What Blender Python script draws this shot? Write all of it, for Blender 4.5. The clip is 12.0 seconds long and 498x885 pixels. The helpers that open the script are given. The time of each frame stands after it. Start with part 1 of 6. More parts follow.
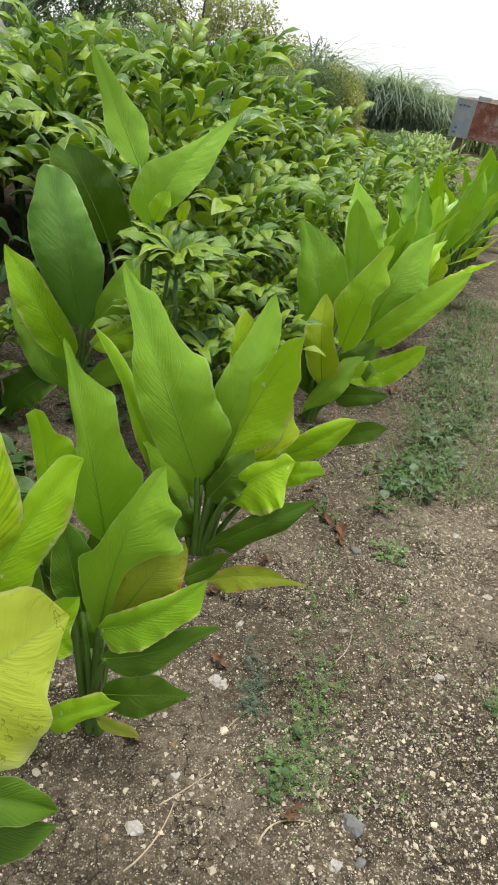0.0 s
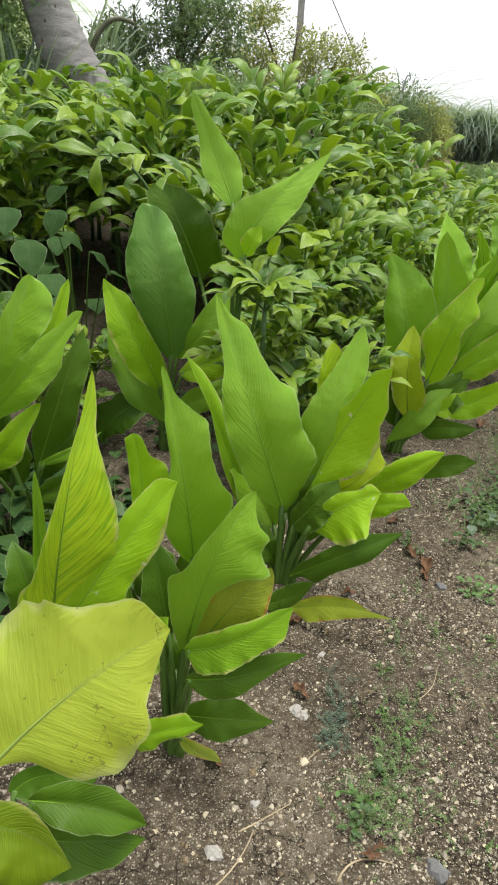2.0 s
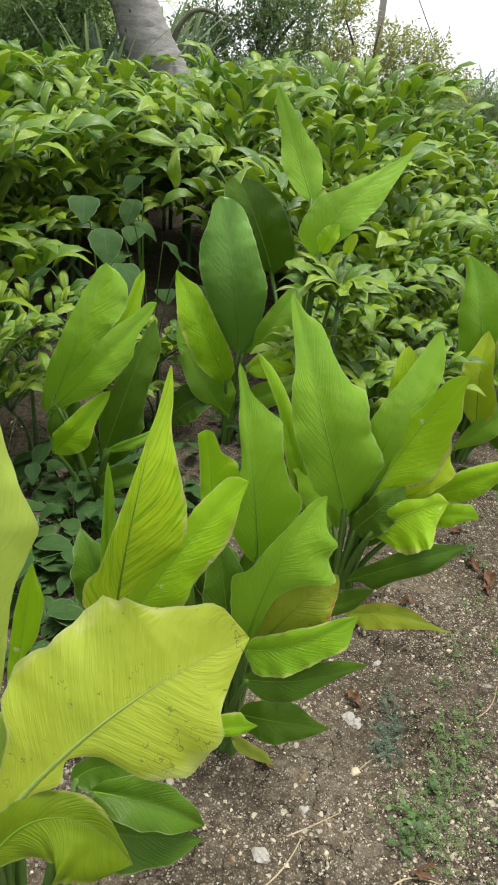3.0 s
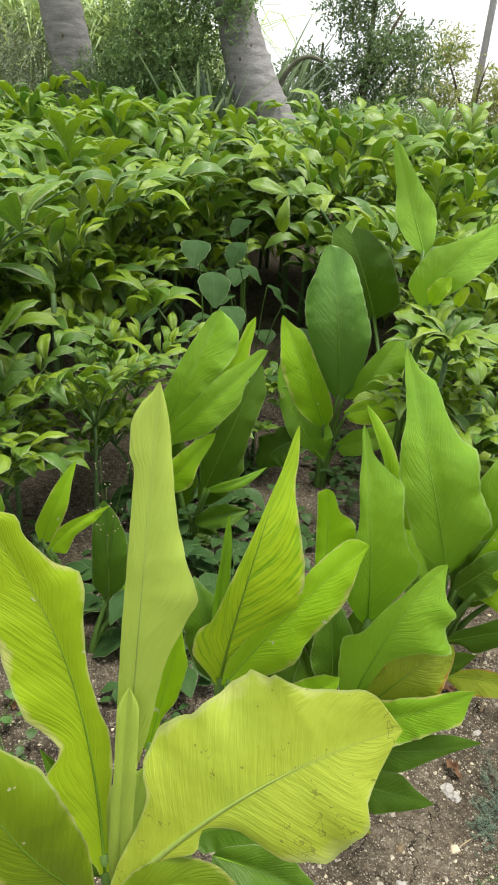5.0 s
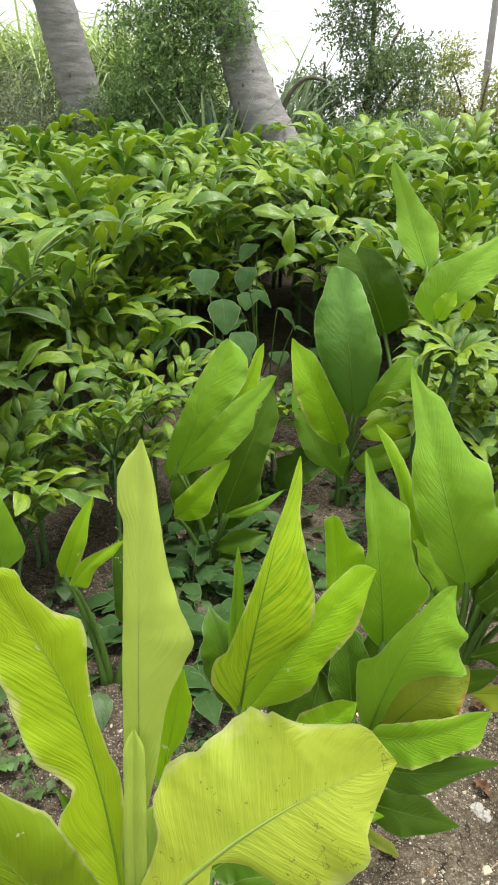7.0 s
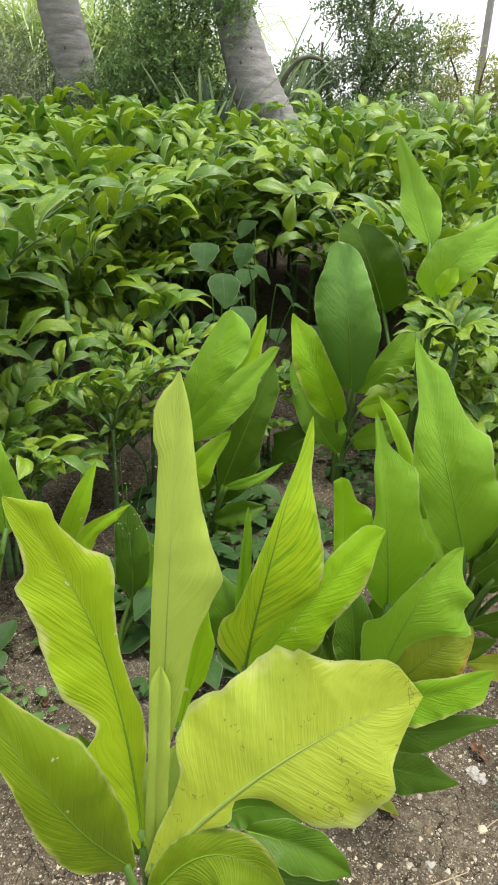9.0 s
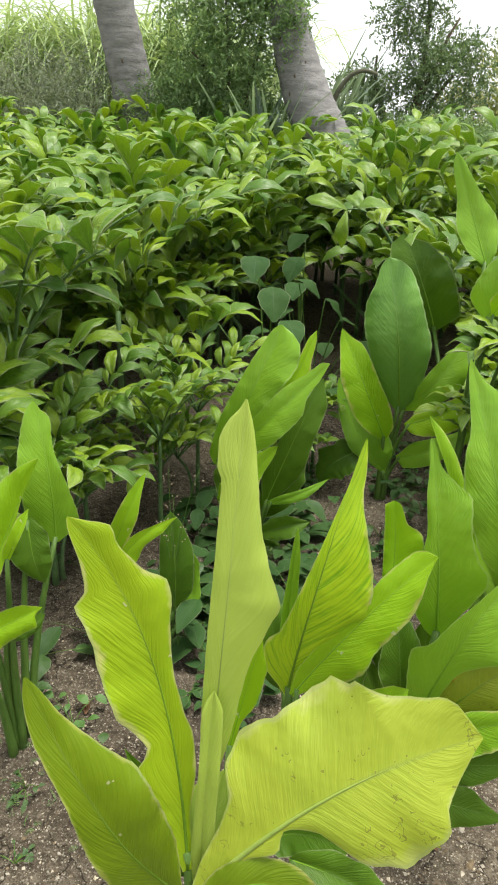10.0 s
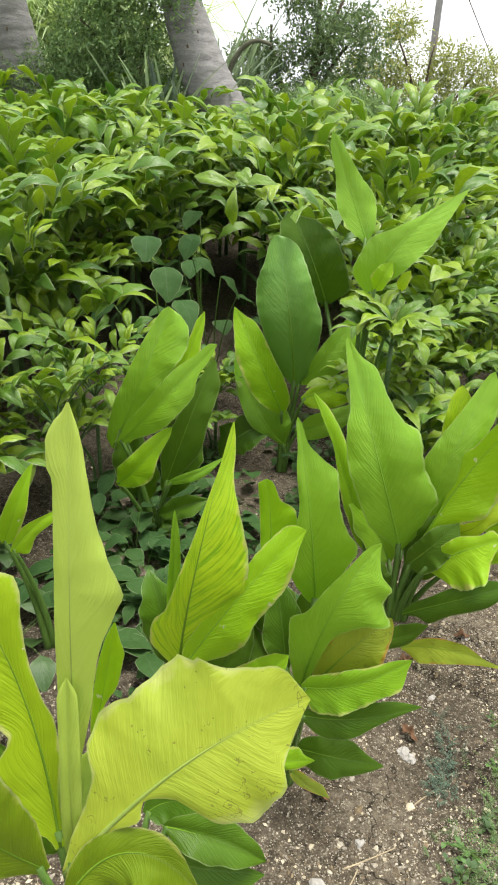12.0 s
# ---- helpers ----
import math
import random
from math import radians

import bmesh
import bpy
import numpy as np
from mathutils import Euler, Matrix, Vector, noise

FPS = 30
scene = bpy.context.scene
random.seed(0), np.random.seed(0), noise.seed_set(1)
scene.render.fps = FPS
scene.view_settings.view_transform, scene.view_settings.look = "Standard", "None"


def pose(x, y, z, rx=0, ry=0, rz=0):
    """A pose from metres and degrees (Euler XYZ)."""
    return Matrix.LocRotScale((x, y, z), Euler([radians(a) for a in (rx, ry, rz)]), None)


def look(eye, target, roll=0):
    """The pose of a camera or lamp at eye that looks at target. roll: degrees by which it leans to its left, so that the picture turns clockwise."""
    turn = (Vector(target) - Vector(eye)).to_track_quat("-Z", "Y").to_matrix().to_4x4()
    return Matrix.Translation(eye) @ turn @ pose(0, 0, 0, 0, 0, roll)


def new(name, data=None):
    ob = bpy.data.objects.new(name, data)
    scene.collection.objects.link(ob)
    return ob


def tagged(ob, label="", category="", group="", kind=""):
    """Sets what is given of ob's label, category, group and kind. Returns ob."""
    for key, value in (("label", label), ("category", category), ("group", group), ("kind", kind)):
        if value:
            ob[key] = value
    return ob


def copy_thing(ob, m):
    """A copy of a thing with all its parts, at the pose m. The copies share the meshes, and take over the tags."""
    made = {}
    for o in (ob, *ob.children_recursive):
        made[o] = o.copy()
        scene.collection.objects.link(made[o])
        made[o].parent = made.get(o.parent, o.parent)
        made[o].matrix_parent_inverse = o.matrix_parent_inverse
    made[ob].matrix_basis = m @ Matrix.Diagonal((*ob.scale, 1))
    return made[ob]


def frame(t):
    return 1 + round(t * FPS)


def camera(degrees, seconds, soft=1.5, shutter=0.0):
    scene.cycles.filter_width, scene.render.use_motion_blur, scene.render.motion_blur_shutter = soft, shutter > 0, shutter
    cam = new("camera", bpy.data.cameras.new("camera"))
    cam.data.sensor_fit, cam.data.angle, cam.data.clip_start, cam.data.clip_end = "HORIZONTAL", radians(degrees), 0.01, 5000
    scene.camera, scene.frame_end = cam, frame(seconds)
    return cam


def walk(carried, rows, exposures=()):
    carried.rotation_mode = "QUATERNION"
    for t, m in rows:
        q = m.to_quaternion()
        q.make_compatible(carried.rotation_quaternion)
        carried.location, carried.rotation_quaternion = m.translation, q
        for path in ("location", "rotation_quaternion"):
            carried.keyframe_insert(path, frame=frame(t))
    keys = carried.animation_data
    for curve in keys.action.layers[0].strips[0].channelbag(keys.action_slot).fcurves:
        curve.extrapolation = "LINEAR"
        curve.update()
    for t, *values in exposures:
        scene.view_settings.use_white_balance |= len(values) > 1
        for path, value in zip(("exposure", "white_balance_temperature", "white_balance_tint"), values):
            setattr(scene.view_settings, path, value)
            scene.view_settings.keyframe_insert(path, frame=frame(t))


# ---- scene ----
cam = camera(40.1, 12.0, soft=2.0)
PATH = [
    (0, (0.086, -0.018, 1.32), (0.139, 1.745, 0.377), 5.4),
    (0.5, (0.087, -0.023, 1.341), (0.126, 1.79, 0.499), 4.4),
    (1, (0.072, -0.03, 1.326), (0.035, 1.785, 0.487), 5.0),
    (1.5, (0.079, -0.033, 1.317), (0.034, 1.77, 0.453), 4.0),
    (2, (0.068, -0.042, 1.323), (-0.117, 1.746, 0.445), 3.3),
    (2.5, (0.04, -0.03, 1.313), (-0.171, 1.757, 0.442), 2.9),
    (2.7, (0.037, -0.027, 1.318), (-0.249, 1.736, 0.417), 4.2),
    (4.3, (-0.046, -0.057, 1.354), (-0.458, 1.693, 0.478), 5.5),
    (4.5, (-0.05, -0.062, 1.373), (-0.518, 1.689, 0.528), 6.6),
    (5, (-0.063, -0.041, 1.37), (-0.621, 1.686, 0.53), 4.7),
    (5.5, (-0.054, -0.033, 1.355), (-0.398, 1.692, 0.403), 10.3),
    (6, (-0.026, -0.049, 1.399), (-0.547, 1.671, 0.523), 4.0),
    (6.5, (0.014, -0.047, 1.408), (-0.608, 1.661, 0.573), -1.2),
    (6.7, (-0.003, -0.038, 1.416), (-0.652, 1.679, 0.622), 0.1),
    (8.3, (-0.037, -0.051, 1.366), (-0.656, 1.642, 0.499), 1.0),
    (8.5, (-0.042, -0.06, 1.369), (-0.663, 1.644, 0.525), 1.1),
    (9, (-0.053, -0.077, 1.368), (-0.652, 1.638, 0.531), 2.0),
    (9.5, (-0.049, -0.076, 1.381), (-0.8, 1.599, 0.589), 0.9),
    (10, (-0.08, -0.077, 1.383), (-0.789, 1.605, 0.566), 2.4),
    (10.5, (-0.061, -0.069, 1.367), (-0.663, 1.617, 0.477), 3.7),
    (11, (-0.024, -0.066, 1.381), (-0.565, 1.662, 0.532), 2.7),
    (11.5, (0.027, -0.051, 1.408), (-0.489, 1.679, 0.548), -0.4),
    (12, (0.021, -0.066, 1.422), (-0.47, 1.662, 0.542), 2.3),
]
walk(cam, [(t, look(eye, target, roll)) for t, eye, target, roll in PATH], [(0, 0.96), (2.5, 1.01), (4.5, 1.13), (6.5, 1.29), (9.5, 1.22), (12, 1.32)])

# ---- light ----
world = bpy.data.worlds.new("overcast")
scene.world = world
world.use_nodes = True
wn = world.node_tree
wn.nodes.clear()
w_out = wn.nodes.new("ShaderNodeOutputWorld")
w_bg = wn.nodes.new("ShaderNodeBackground")
w_sky = wn.nodes.new("ShaderNodeTexSky")
w_sky.sky_type = "NISHITA"
w_sky.sun_disc = False
w_sky.sun_elevation, w_sky.sun_rotation = radians(79), radians(72)
w_sky.dust_density, w_sky.air_density, w_sky.ozone_density = 1.0, 1.0, 1.0
w_hsv = wn.nodes.new("ShaderNodeHueSaturation")      # cloud cover takes the blue out of the sky
w_hsv.inputs["Saturation"].default_value = 0.10
wn.links.new(w_sky.outputs[0], w_hsv.inputs["Color"])
w_cloud = wn.nodes.new("ShaderNodeMix")      # an even layer of cloud over the clear sky
w_cloud.data_type = "RGBA"
w_cloud.inputs[0].default_value = 0.6
w_cloud.inputs[7].default_value = (4.6, 4.75, 4.9, 1)
wn.links.new(w_hsv.outputs[0], w_cloud.inputs[6])
wn.links.new(w_cloud.outputs[2], w_bg.inputs[0])
wn.links.new(w_bg.outputs[0], w_out.inputs[0])
w_bg.inputs[1].default_value = 0.118
sun_data = bpy.data.lights.new("sun", "SUN")
sun_data.energy, sun_data.angle, sun_data.color = 2.6, radians(24), (1.0, 0.96, 0.9)
sun = new("sun", sun_data)
sun.matrix_world = look((3, 3, 16), (0, 2, 0))


# ---- materials ----
def nodes_of(name):
    m = bpy.data.materials.new(name)
    m.use_nodes = True
    nt = m.node_tree
    nt.nodes.clear()
    return m, nt, nt.nodes.new("ShaderNodeOutputMaterial")


def ramp(nt, fac, stops):
    r = nt.nodes.new("ShaderNodeValToRGB")
    el = r.color_ramp.elements
    el[0].position, el[0].color = stops[0][0], (*stops[0][1], 1)
    el[1].position, el[1].color = stops[-1][0], (*stops[-1][1], 1)
    for p, c in stops[1:-1]:
        e = el.new(p)
        e.color = (*c, 1)
    nt.links.new(fac, r.inputs[0])
    return r.outputs[0]


def noise_tex(nt, scale, detail=3.0, rough=0.55, coord="Object", stretch=None):
    tc = nt.nodes.new("ShaderNodeTexCoord")
    n = nt.nodes.new("ShaderNodeTexNoise")
    n.inputs["Scale"].default_value, n.inputs["Detail"].default_value, n.inputs["Roughness"].default_value = scale, detail, rough
    src = tc.outputs[coord]
    if stretch:
        mp = nt.nodes.new("ShaderNodeMapping")
        mp.inputs["Scale"].default_value = stretch
        nt.links.new(src, mp.inputs[0])
        src = mp.outputs[0]
    nt.links.new(src, n.inputs[0])
    return n.outputs[0]


def mix(nt, fac, a, b, blend="MIX"):
    m = nt.nodes.new("ShaderNodeMix")
    m.data_type, m.blend_type = "RGBA", blend
    for key, v in ((0, fac), (6, a), (7, b)):
        if isinstance(v, (int, float)):
            m.inputs[key].default_value = v
        elif isinstance(v, tuple):
            m.inputs[key].default_value = (*v, 1)
        else:
            nt.links.new(v, m.inputs[key])
    return m.outputs[2]


def maths(nt, op, a, b=0.0, c=0.0):
    m = nt.nodes.new("ShaderNodeMath")
    m.operation = op
    for i, v in enumerate((a, b, c)):
        if isinstance(v, (int, float)):
            m.inputs[i].default_value = v
        else:
            nt.links.new(v, m.inputs[i])
    return m.outputs[0]


def bump(nt, height, strength, distance):
    b = nt.nodes.new("ShaderNodeBump")
    b.inputs["Strength"].default_value, b.inputs["Distance"].default_value = strength, distance
    nt.links.new(height, b.inputs["Height"])
    return b.outputs[0]


def principled(nt, out, colour, rough, normal=None, spec=0.5, sheer=0.0, glow=None):
    p = nt.nodes.new("ShaderNodeBsdfPrincipled")
    for key, v in (("Base Color", colour), ("Roughness", rough)):
        if isinstance(v, tuple):
            p.inputs[key].default_value = (*v, 1)
        elif isinstance(v, (int, float)):
            p.inputs[key].default_value = v
        else:
            nt.links.new(v, p.inputs[key])
    p.inputs["Specular IOR Level"].default_value = spec
    if normal is not None:
        nt.links.new(normal, p.inputs["Normal"])
    result = p.outputs[0]
    if sheer:      # light that passes through a thin blade
        t = nt.nodes.new("ShaderNodeBsdfTranslucent")
        nt.links.new(mix(nt, 1.0, colour, glow or (1.0, 1.0, 0.6), "MULTIPLY"), t.inputs[0])
        if normal is not None:
            nt.links.new(normal, t.inputs["Normal"])
        mx = nt.nodes.new("ShaderNodeMixShader")
        mx.inputs[0].default_value = sheer
        nt.links.new(result, mx.inputs[1])
        nt.links.new(t.outputs[0], mx.inputs[2])
        result = mx.outputs[0]
    nt.links.new(result, out.inputs[0])
    return p


def leaf_material(name, base, vein, ribs=30.0, slope=9.0, rough=0.36, sheer=0.22, relief=0.34, edge=None, spots=0.0, scars=0.0, contrast=0.16, spec=0.5, island=False, margin=0.45, rim_at=0.955, pucker=4.0):
    """A blade whose veins run slantwise from the midrib to the edge; u runs along it and v across it from 0 to 1."""
    m, nt, out = nodes_of(name)
    uv = nt.nodes.new("ShaderNodeUVMap")
    sep = nt.nodes.new("ShaderNodeSeparateXYZ")
    nt.links.new(uv.outputs[0], sep.inputs[0])
    u, v = sep.outputs[0], sep.outputs[1]
    across = maths(nt, "ABSOLUTE", maths(nt, "MULTIPLY_ADD", v, 2.0, -1.0))
    wobble = noise_tex(nt, 9.0, 2.0)
    info = nt.nodes.new("ShaderNodeObjectInfo")
    phase = maths(nt, "MULTIPLY_ADD", u, ribs, maths(nt, "MULTIPLY", across, -slope))
    phase = maths(nt, "ADD", phase, maths(nt, "MULTIPLY", wobble, 0.9))
    vec = nt.nodes.new("ShaderNodeCombineXYZ")
    nt.links.new(phase, vec.inputs[0])
    nt.links.new(maths(nt, "MULTIPLY", across, 1.4), vec.inputs[1])
    nt.links.new(maths(nt, "MULTIPLY_ADD", info.outputs["Random"], 31.0, maths(nt, "GREATER_THAN", v, 0.5)), vec.inputs[2])
    streak = nt.nodes.new("ShaderNodeTexNoise")
    streak.inputs["Scale"].default_value, streak.inputs["Detail"].default_value, streak.inputs["Roughness"].default_value = 1.15, 3.0, 0.62
    nt.links.new(vec.outputs[0], streak.inputs[0])
    wave = streak.outputs[0]
    patch = noise_tex(nt, 5.0, 3.0)
    line = nt.nodes.new("ShaderNodeMapRange")
    line.inputs[1].default_value, line.inputs[2].default_value = 0.44, 0.66
    nt.links.new(wave, line.inputs[0])
    amount = maths(nt, "MULTIPLY", maths(nt, "MULTIPLY", line.outputs[0], contrast * 2.0), maths(nt, "MULTIPLY_ADD", patch, 1.4, 0.0))
    amount.node.use_clamp = True
    col = mix(nt, amount, base, vein)
    tone = maths(nt, "MULTIPLY_ADD", info.outputs["Random"], 0.5, maths(nt, "MULTIPLY_ADD", patch, 0.9, 0.3))
    col = mix(nt, 1.0, col, ramp(nt, tone, [(0.35, (0.72, 0.78, 0.7)), (0.75, (1.0, 1.0, 1.0)), (1.15, (1.18, 1.1, 1.0))]), "MULTIPLY")
    if island:
        geo = nt.nodes.new("ShaderNodeNewGeometry")
        col = mix(nt, 1.0, col, ramp(nt, maths(nt, "FRACT", maths(nt, "MULTIPLY_ADD", info.outputs["Random"], 5.3, maths(nt, "MULTIPLY", geo.outputs["Random Per Island"], 3.7))), [(0.0, (0.40, 0.55, 1.1)), (0.4, (0.85, 0.9, 1.0)), (0.8, (1.22, 1.10, 0.9)), (1.0, (1.5, 1.28, 0.8))]), "MULTIPLY")
    mid = maths(nt, "LESS_THAN", across, 0.028)
    col = mix(nt, maths(nt, "MULTIPLY", mid, 0.3), col, tuple(0.75 * c + 0.06 for c in vein))
    if edge:
        worn = maths(nt, "ADD", across, maths(nt, "MULTIPLY", maths(nt, "ADD", noise_tex(nt, 22.0, 4.0), -0.5), 0.7))
        rim = nt.nodes.new("ShaderNodeMapRange")
        rim.inputs[1].default_value, rim.inputs[2].default_value = 0.88, 1.0
        nt.links.new(worn, rim.inputs[0])
        col = mix(nt, maths(nt, "MULTIPLY", rim.outputs[0], 0.9), col, edge)
    rim = maths(nt, "GREATER_THAN", across, rim_at)      # the thin pale margin of a blade
    col = mix(nt, maths(nt, "MULTIPLY", rim, margin), col, tuple(0.5 * c + 0.22 for c in vein[:2]) + (0.16,))
    if scars:      # papery torn and eaten places
        worn2 = maths(nt, "GREATER_THAN", noise_tex(nt, 30.0, 3.0, 0.6), 0.70)
        col = mix(nt, maths(nt, "MULTIPLY", worn2, scars), col, (0.60, 0.58, 0.42))
    if spots:
        blot = noise_tex(nt, 55.0, 2.0, 0.6)
        thin = maths(nt, "LESS_THAN", maths(nt, "ABSOLUTE", maths(nt, "ADD", blot, -0.5)), 0.012)
        gate = maths(nt, "GREATER_THAN", noise_tex(nt, 24.0, 1.0), 0.63)
        specks = maths(nt, "GREATER_THAN", noise_tex(nt, 150.0, 1.0), 0.76)
        dots = maths(nt, "MAXIMUM", maths(nt, "MULTIPLY", thin, gate), specks)
        col = mix(nt, maths(nt, "MULTIPLY", dots, spots), col, (0.12, 0.1, 0.03))
    puckers = noise_tex(nt, 17.0, 2.0)
    nrm = bump(nt, maths(nt, "MULTIPLY_ADD", puckers, pucker, maths(nt, "MULTIPLY", wave, 1.6)), relief, 0.004)
    principled(nt, out, col, maths(nt, "MULTIPLY_ADD", patch, 0.25, rough - 0.12), nrm, spec, sheer)
    return m


TINTS = {
    "green": leaf_material("leaf_green", (0.170, 0.355, 0.016), (0.22, 0.42, 0.035), ribs=44, slope=12, sheer=0.24, spec=0.48, rough=0.37),
    # darker, bluer green that carries the yams' shade on one tall leaf
    "shade_mid": leaf_material("leaf_shade_mid_green", (0.092, 0.222, 0.028), (0.125, 0.265, 0.05), ribs=40, slope=11, contrast=0.16, spec=0.42, rough=0.40, sheer=0.14),
    "limed": leaf_material("leaf_fresh_green", (0.185, 0.37, 0.010), (0.12, 0.28, 0.012), ribs=44, slope=12, edge=(0.4, 0.42, 0.10), contrast=0.2, spec=0.35),
    # darkened green for low and inner leaves: their shade is in the colour
    "shade_green": leaf_material("leaf_shade_green", (0.062, 0.140, 0.008), (0.092, 0.185, 0.014), ribs=40, slope=11, spec=0.28),
    # olive leaf, toned down so the colour holds its underside's shade
    "shade_olive": leaf_material("leaf_shade_olive", (0.125, 0.21, 0.007), (0.16, 0.25, 0.010), ribs=40, slope=10, contrast=0.25, edge=(0.32, 0.36, 0.06), scars=0.5, spec=0.3),
    "lime": leaf_material("leaf_lime", (0.232, 0.440, 0.008), (0.150, 0.33, 0.010), ribs=46, slope=12, edge=(0.42, 0.45, 0.10), scars=0.6, spec=0.35, contrast=0.11, sheer=0.28),
    "yellow": leaf_material("leaf_yellow_striped", (0.345, 0.52, 0.012), (0.150, 0.34, 0.008), ribs=58, slope=15, contrast=0.62, edge=(0.5, 0.50, 0.12), spec=0.35),
    "yellowgreen": leaf_material("leaf_yellow_green", (0.29, 0.43, 0.012), (0.18, 0.32, 0.012), ribs=46, slope=12, edge=(0.5, 0.52, 0.16), scars=0.8, spec=0.35, contrast=0.12),
    "pale": leaf_material("leaf_pale_spotted", (0.345, 0.45, 0.046), (0.265, 0.375, 0.030), ribs=42, slope=7, edge=(0.48, 0.54, 0.14), spots=0.55, contrast=0.18, relief=0.25, spec=0.4),
    "mint": leaf_material("leaf_pale_green", (0.36, 0.51, 0.085), (0.42, 0.56, 0.13), ribs=40, slope=9, contrast=0.14, rough=0.42, spec=0.4),
    "olive": leaf_material("leaf_olive_browned", (0.20, 0.27, 0.02), (0.13, 0.22, 0.018), ribs=40, slope=10, edge=(0.36, 0.15, 0.03), spots=0.4, spec=0.35),
}


def plain_material(name, dark, light, scale=12.0, rough=0.7, relief=0.3, dist=0.004, stretch=None, spec=0.3, sheer=0.0, third=None, island=False):
    m, nt, out = nodes_of(name)
    big = noise_tex(nt, scale, 4.0, 0.6, stretch=stretch)
    small = noise_tex(nt, scale * 7.0, 3.0, 0.6, stretch=stretch)
    fac = maths(nt, "MULTIPLY_ADD", small, 0.35, maths(nt, "MULTIPLY", big, 0.65))
    stops = [(0.3, dark), (0.68, light)] if third is None else [(0.3, dark), (0.5, light), (0.68, third)]
    col = ramp(nt, fac, stops)
    if island:
        geo = nt.nodes.new("ShaderNodeNewGeometry")
        tone = ramp(nt, geo.outputs["Random Per Island"], [(0.0, (0.62, 0.62, 0.62)), (0.5, (1, 1, 1)), (1.0, (1.35, 1.3, 1.15))])
        col = mix(nt, 1.0, col, tone, "MULTIPLY")
    principled(nt, out, col, rough, bump(nt, fac, relief, dist), spec, sheer)
    return m


# stalk green darkened: shading from overlapping blades is put into the colour
STALK = plain_material("leaf_stalk", (0.045, 0.105, 0.015), (0.105, 0.185, 0.032), 8, 0.45, 0.2, stretch=(20, 20, 2))
RIB = plain_material("midrib", (0.14, 0.30, 0.015), (0.20, 0.37, 0.028), 20, 0.55, 0.1, spec=0.2)
RIB_PALE = plain_material("midrib_dull", (0.22, 0.31, 0.06), (0.30, 0.39, 0.08), 20, 0.6, 0.1, spec=0.2)
RIB_DARK = plain_material("midrib_dark", (0.09, 0.19, 0.012), (0.16, 0.28, 0.020), 20, 0.55, 0.1, spec=0.2)
RIBS = {"pale": RIB_PALE, "mint": RIB_PALE, "yellow": RIB_DARK, "yellowgreen": RIB_DARK, "shade_green": RIB_DARK, "shade_olive": RIB_DARK, "shade_mid": RIB_DARK, "olive": RIB_DARK}
# mottled stalk, its greens lowered to stand in for understory shadow
YAM_STALK = plain_material("yam_stalk_mottled_shade", (0.035, 0.085, 0.024), (0.115, 0.19, 0.065), 26, 0.5, 0.2)


# ---- builders ----
def mesh_of(name, verts, faces, material, uvs=None, smooth=True):
    me = bpy.data.meshes.new(name)
    me.from_pydata([tuple(map(float, v)) for v in verts], [], faces)
    me.materials.append(material)
    if uvs is not None:
        layer = me.uv_layers.new(name="UVMap")
        idx = np.empty(len(me.loops), dtype=np.int32)
        me.loops.foreach_get("vertex_index", idx)
        layer.data.foreach_set("uv", np.asarray(uvs, dtype=np.float32)[idx].ravel())
    me.polygons.foreach_set("use_smooth", [smooth] * len(me.polygons))
    me.update()
    return me


def part(name, me, parent, label=""):
    ob = new(name, me)
    ob.parent = parent
    return tagged(ob, label)


def thing(name, x, y, z, label, category, group="", kind="", turn=0.0):
    ob = new(name)
    ob.empty_display_size = 0.05
    ob.matrix_basis = pose(x, y, z, 0, 0, turn)
    return tagged(ob, label, category, group, kind)


def unit(v):
    v = np.asarray(v, float)
    return v / max(np.linalg.norm(v), 1e-9)


def curve3(a, m, b, n):
    """A bow from a to b whose middle lies at m."""
    a, m, b = (np.asarray(v, float) for v in (a, m, b))
    c = 2 * m - 0.5 * (a + b)
    t = np.linspace(0, 1, n)[:, None]
    return (1 - t) ** 2 * a + 2 * t * (1 - t) * c + t ** 2 * b


def tube(points, radii, sides=8, cap=True):
    """Rings round a line; gives verts and faces."""
    points = np.asarray(points, float)
    n = len(points)
    radii = np.broadcast_to(np.asarray(radii, float), (n,))
    tang = np.gradient(points, axis=0)
    verts, faces = [], []
    ref = np.array([1.0, 0.13, 0.07])
    for p, t, r in zip(points, tang, radii):
        t = unit(t)
        s = ref - t * (ref @ t)
        s = unit(s)
        ref = s
        b = np.cross(t, s)
        for k in range(sides):
            a = 2 * math.pi * k / sides
            verts.append(p + r * (math.cos(a) * s + math.sin(a) * b))
    for i in range(n - 1):
        for k in range(sides):
            k2 = (k + 1) % sides
            faces.append((i * sides + k, i * sides + k2, (i + 1) * sides + k2, (i + 1) * sides + k))
    if cap:
        faces.append(tuple(range(sides))[::-1])
        faces.append(tuple((n - 1) * sides + k for k in range(sides)))
    return verts, faces


def join(*pieces):
    verts, faces = [], []
    for v, f in pieces:
        k = len(verts)
        verts += list(v)
        faces += [tuple(i + k for i in q) for q in f]
    return verts, faces


